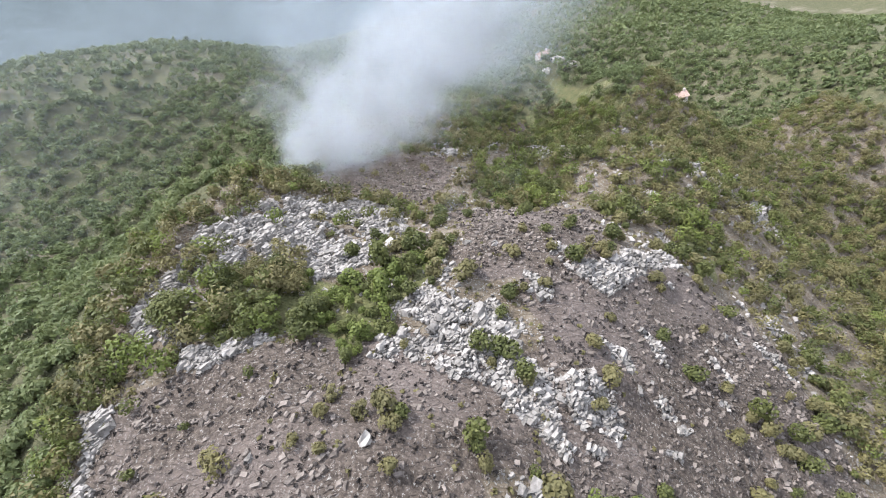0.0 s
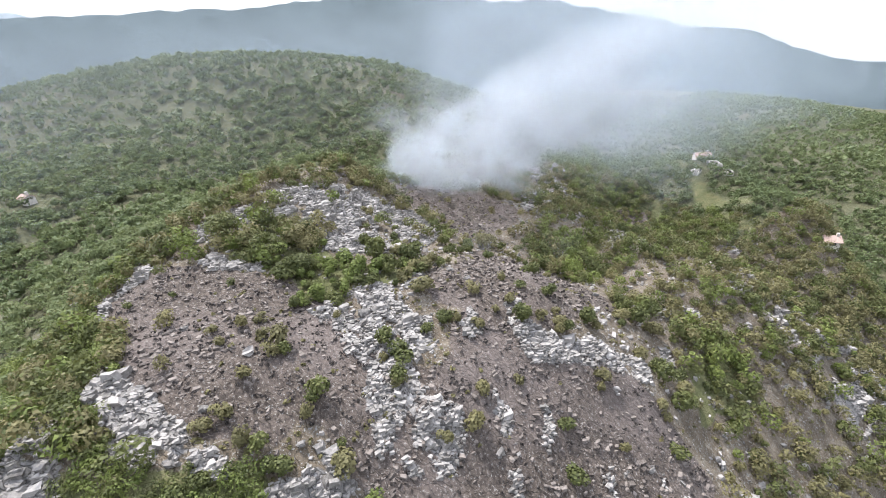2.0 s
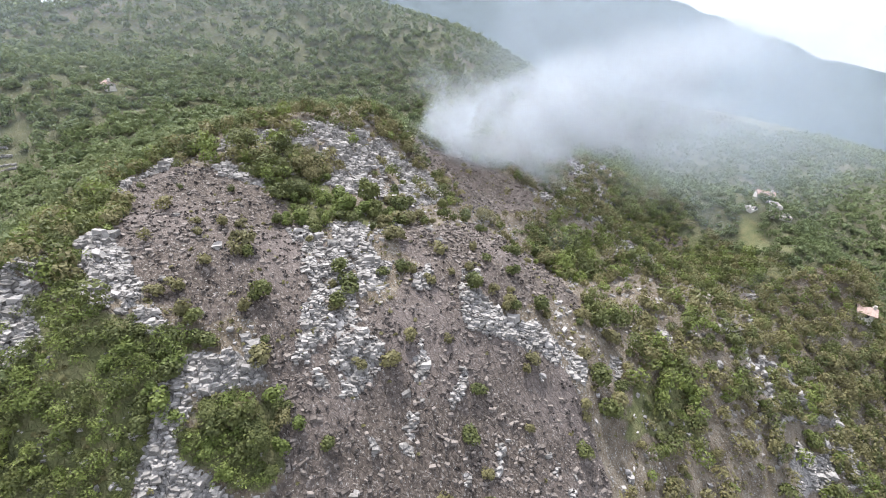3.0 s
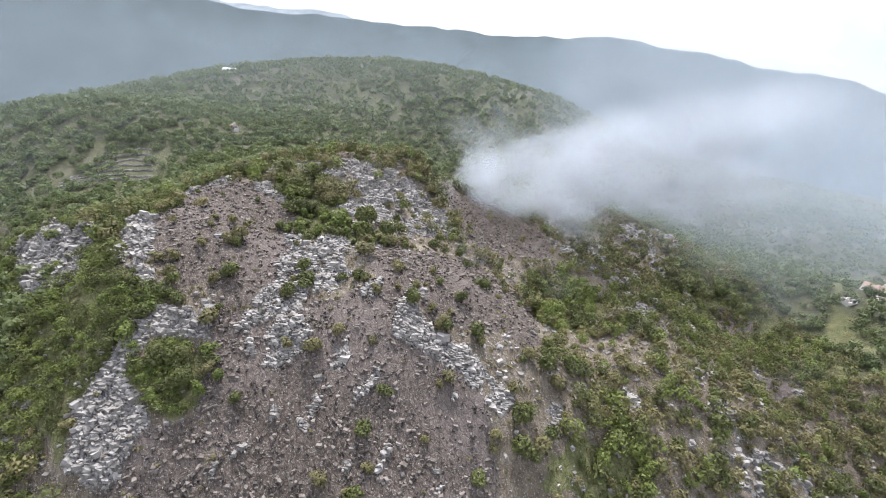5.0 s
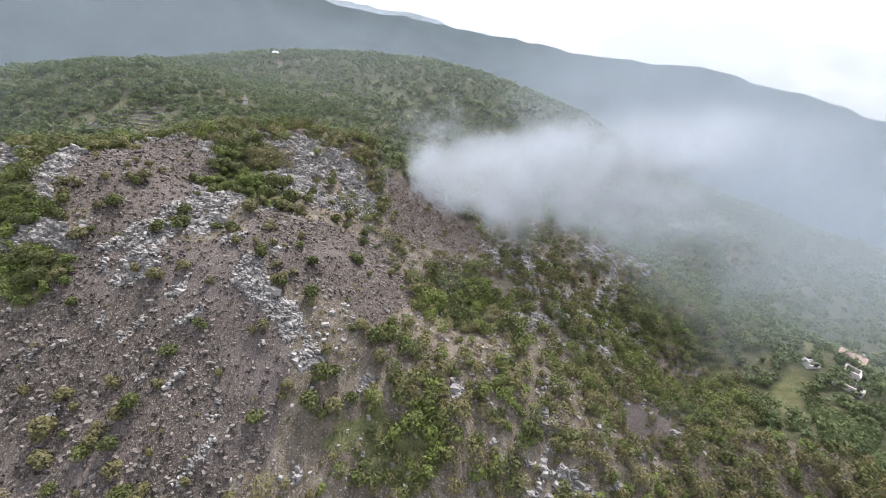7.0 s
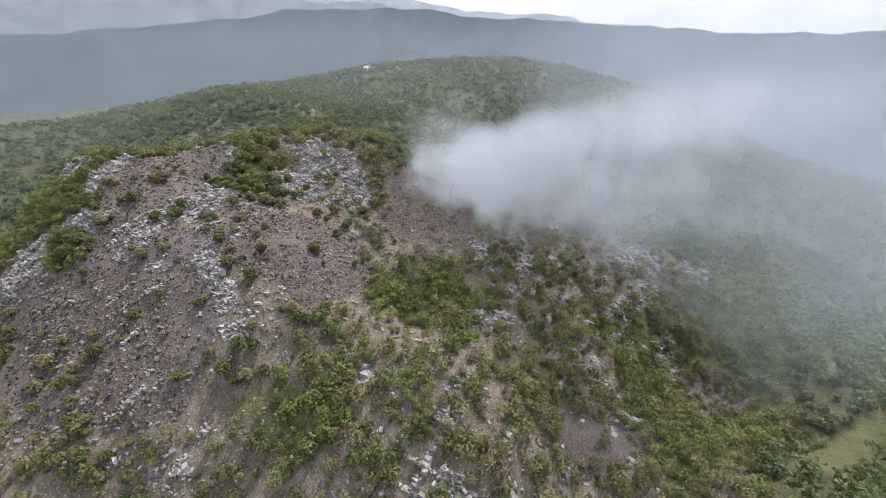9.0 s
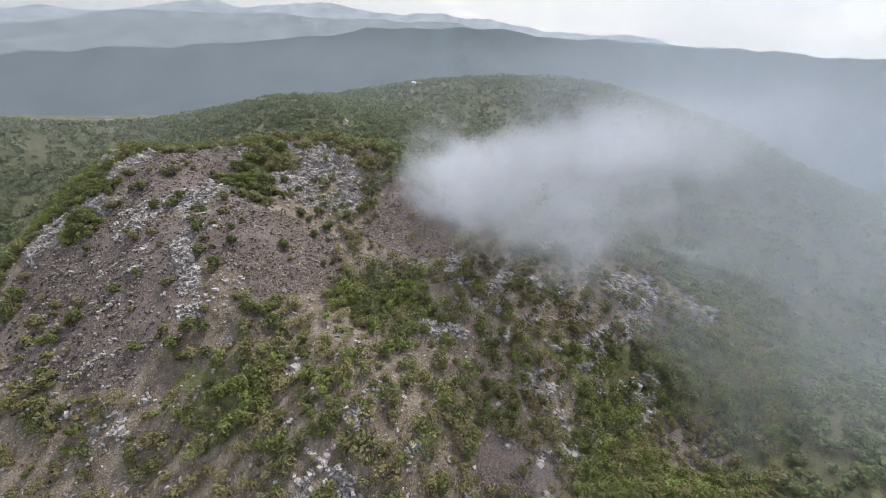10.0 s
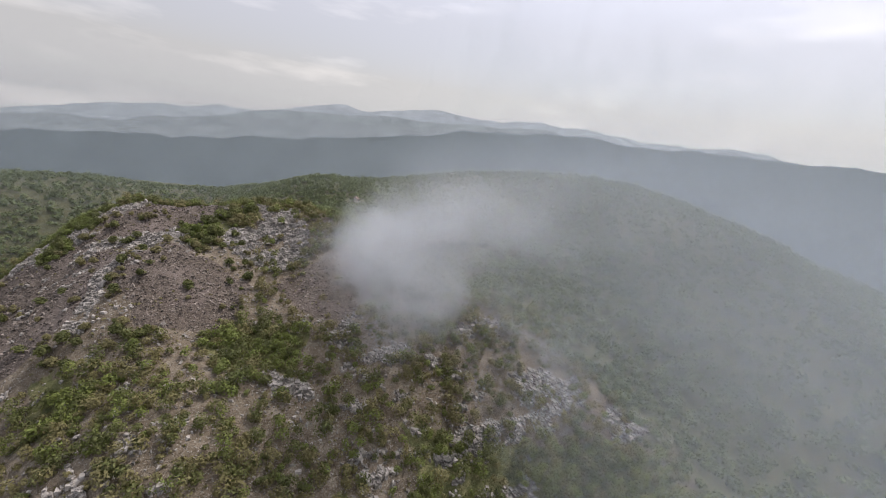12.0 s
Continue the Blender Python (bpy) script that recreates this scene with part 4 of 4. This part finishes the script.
def smoke_canopy(label, mat, s0, s1, wide, level, spread, step, density, seed, aside=0.0):
    """A billowing layer that lies along the plume, spread across the wind."""
    s, w = np.arange(s0, s1, step), np.arange(-wide, wide + step, step)
    S, W = np.meshgrid(s, w)
    x, y = SOURCE[0] + S * WIND[0] + (W + aside) * ACROSS[0], SOURCE[1] + S * WIND[1] + (W + aside) * ACROSS[1]
    z = np.maximum(level(S) + 5 * fbm(S, W, 30, 3, seed), landform(x, y) + 3)
    d = density(S) * np.exp(-(W / spread(S)) ** 2) * smooth(-wide, -wide * 0.8, W) * (1 - smooth(wide * 0.8, wide, W))
    n, m = len(s), len(w)
    q = (np.arange(m - 1)[:, None] * n + np.arange(n - 1)[None, :]).ravel()
    f = np.stack([q, q + n, q + n + 1, q + 1], 1)
    f = f[(d.ravel()[f] > 0.03).any(1)][:, ::-1]
    used, f2 = np.unique(f, return_inverse=True)
    me = mesh_of("smoke", np.stack([x.ravel(), y.ravel(), z.ravel()], 1)[used], f2.reshape(-1, 4), mat, True)
    me.attributes.new("thickness", "FLOAT", "POINT").data.foreach_set("value", np.asarray(d.ravel()[used], np.float32))
    me.normals_split_custom_set_from_vertices([(0.3, 0.0, 0.954)] * len(used))
    return tagged(new("smoke", me), label, "smoke", kind="stuff")


for k, lift_ in enumerate((-3, 4)):
    smoke_canopy("thick white smoke trailing downwind of the saddle", WHITE_SMOKE, -16, 110, 45, lambda s: 64 + lift_ + 27 * (1 - np.exp(-np.maximum(s + 14, 0) / 46)), lambda s: 5 + 0.15 * (s + 16), 2.5,
                 lambda s: 0.6 * smooth(-16, -4, s) * (1 - smooth(50, 105, s)), 400 + 5 * k)
for k, lift_ in enumerate((-12, 8)):
    smoke_canopy("broad thin smoke layer over the valley", BLUE_SMOKE, 10, 330, 48, lambda s: 100 + lift_ + 0 * s, lambda s: 14 + 0.07 * s, 7.0,
                 lambda s: 0.2 * smooth(10, 80, s) * (1 - smooth(130, 270, s)), 430 + 5 * k, -34.0)
for k, side in enumerate(np.arange(-18, 19, 2.0)):
    smoke_layer("thick white smoke billowing from the smouldering saddle", WHITE_SMOKE, side, -26, 118, 84, 2.4, 1.6, core(side), 100 + 7 * k)
for k, at in enumerate((-13, -9.5, -6, -2.5, 1, 5, 9, 14, 19, 25, 31, 38, 46, 55, 66)):
    smoke_layer("thick white smoke billowing from the smouldering saddle", WHITE_SMOKE, at, -36, 36, 84, 2.4, 1.6, curtain(at), 500 + 7 * k, SOURCE, -ACROSS, WIND)
for k, side in enumerate((-80, -62, -46, -32, -18, -7)):
    smoke_layer("thin grey-blue smoke drifting over the valley", BLUE_SMOKE, side, 0, 340, 110, 6.0, 9, drift(side), 200 + 7 * k)


def wisp(s, z, over):
    return 0.55 * np.exp(-((s - 0.5 * over) / (3 + 0.3 * over)) ** 2) * np.exp(-over / 9) * smooth(-1, 1.5, over)


for k, spot in enumerate(((-6.0, 68.0), (-1.0, 76.0), (28.0, 117.0), (0.0, 157.0), (-12.0, 58.0))):
    for j, side in enumerate((-1.5, 1.5)):
        smoke_layer("faint bluish wisp over a smouldering patch", BLUE_SMOKE, side, -10, 24, 30, 1.5, 2, wisp, 300 + 9 * k + j, spot)


# pale translucent sheets added between the spur and the hills behind, in place of haze
HAZE_SHEET = smoke_material("haze_stand_in", (0.5, 0.56, 0.62), 0.05, 0.004, 0.35)
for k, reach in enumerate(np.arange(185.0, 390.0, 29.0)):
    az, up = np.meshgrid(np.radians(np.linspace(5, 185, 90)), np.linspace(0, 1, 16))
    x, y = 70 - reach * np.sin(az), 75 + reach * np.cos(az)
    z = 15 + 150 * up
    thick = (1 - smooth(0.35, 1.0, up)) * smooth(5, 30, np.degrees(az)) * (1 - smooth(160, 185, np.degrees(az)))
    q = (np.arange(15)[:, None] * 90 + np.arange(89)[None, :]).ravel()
    me = mesh_of("haze", np.stack([x.ravel(), y.ravel(), z.ravel()], 1), np.stack([q, q + 1, q + 91, q + 90], 1), HAZE_SHEET, True)
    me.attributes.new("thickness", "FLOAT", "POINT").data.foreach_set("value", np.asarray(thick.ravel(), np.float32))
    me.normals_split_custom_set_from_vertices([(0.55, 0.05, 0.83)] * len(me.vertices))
    tagged(new("haze", me), "translucent blue sheet standing in for haze before the wooded hills", "haze", kind="stuff")
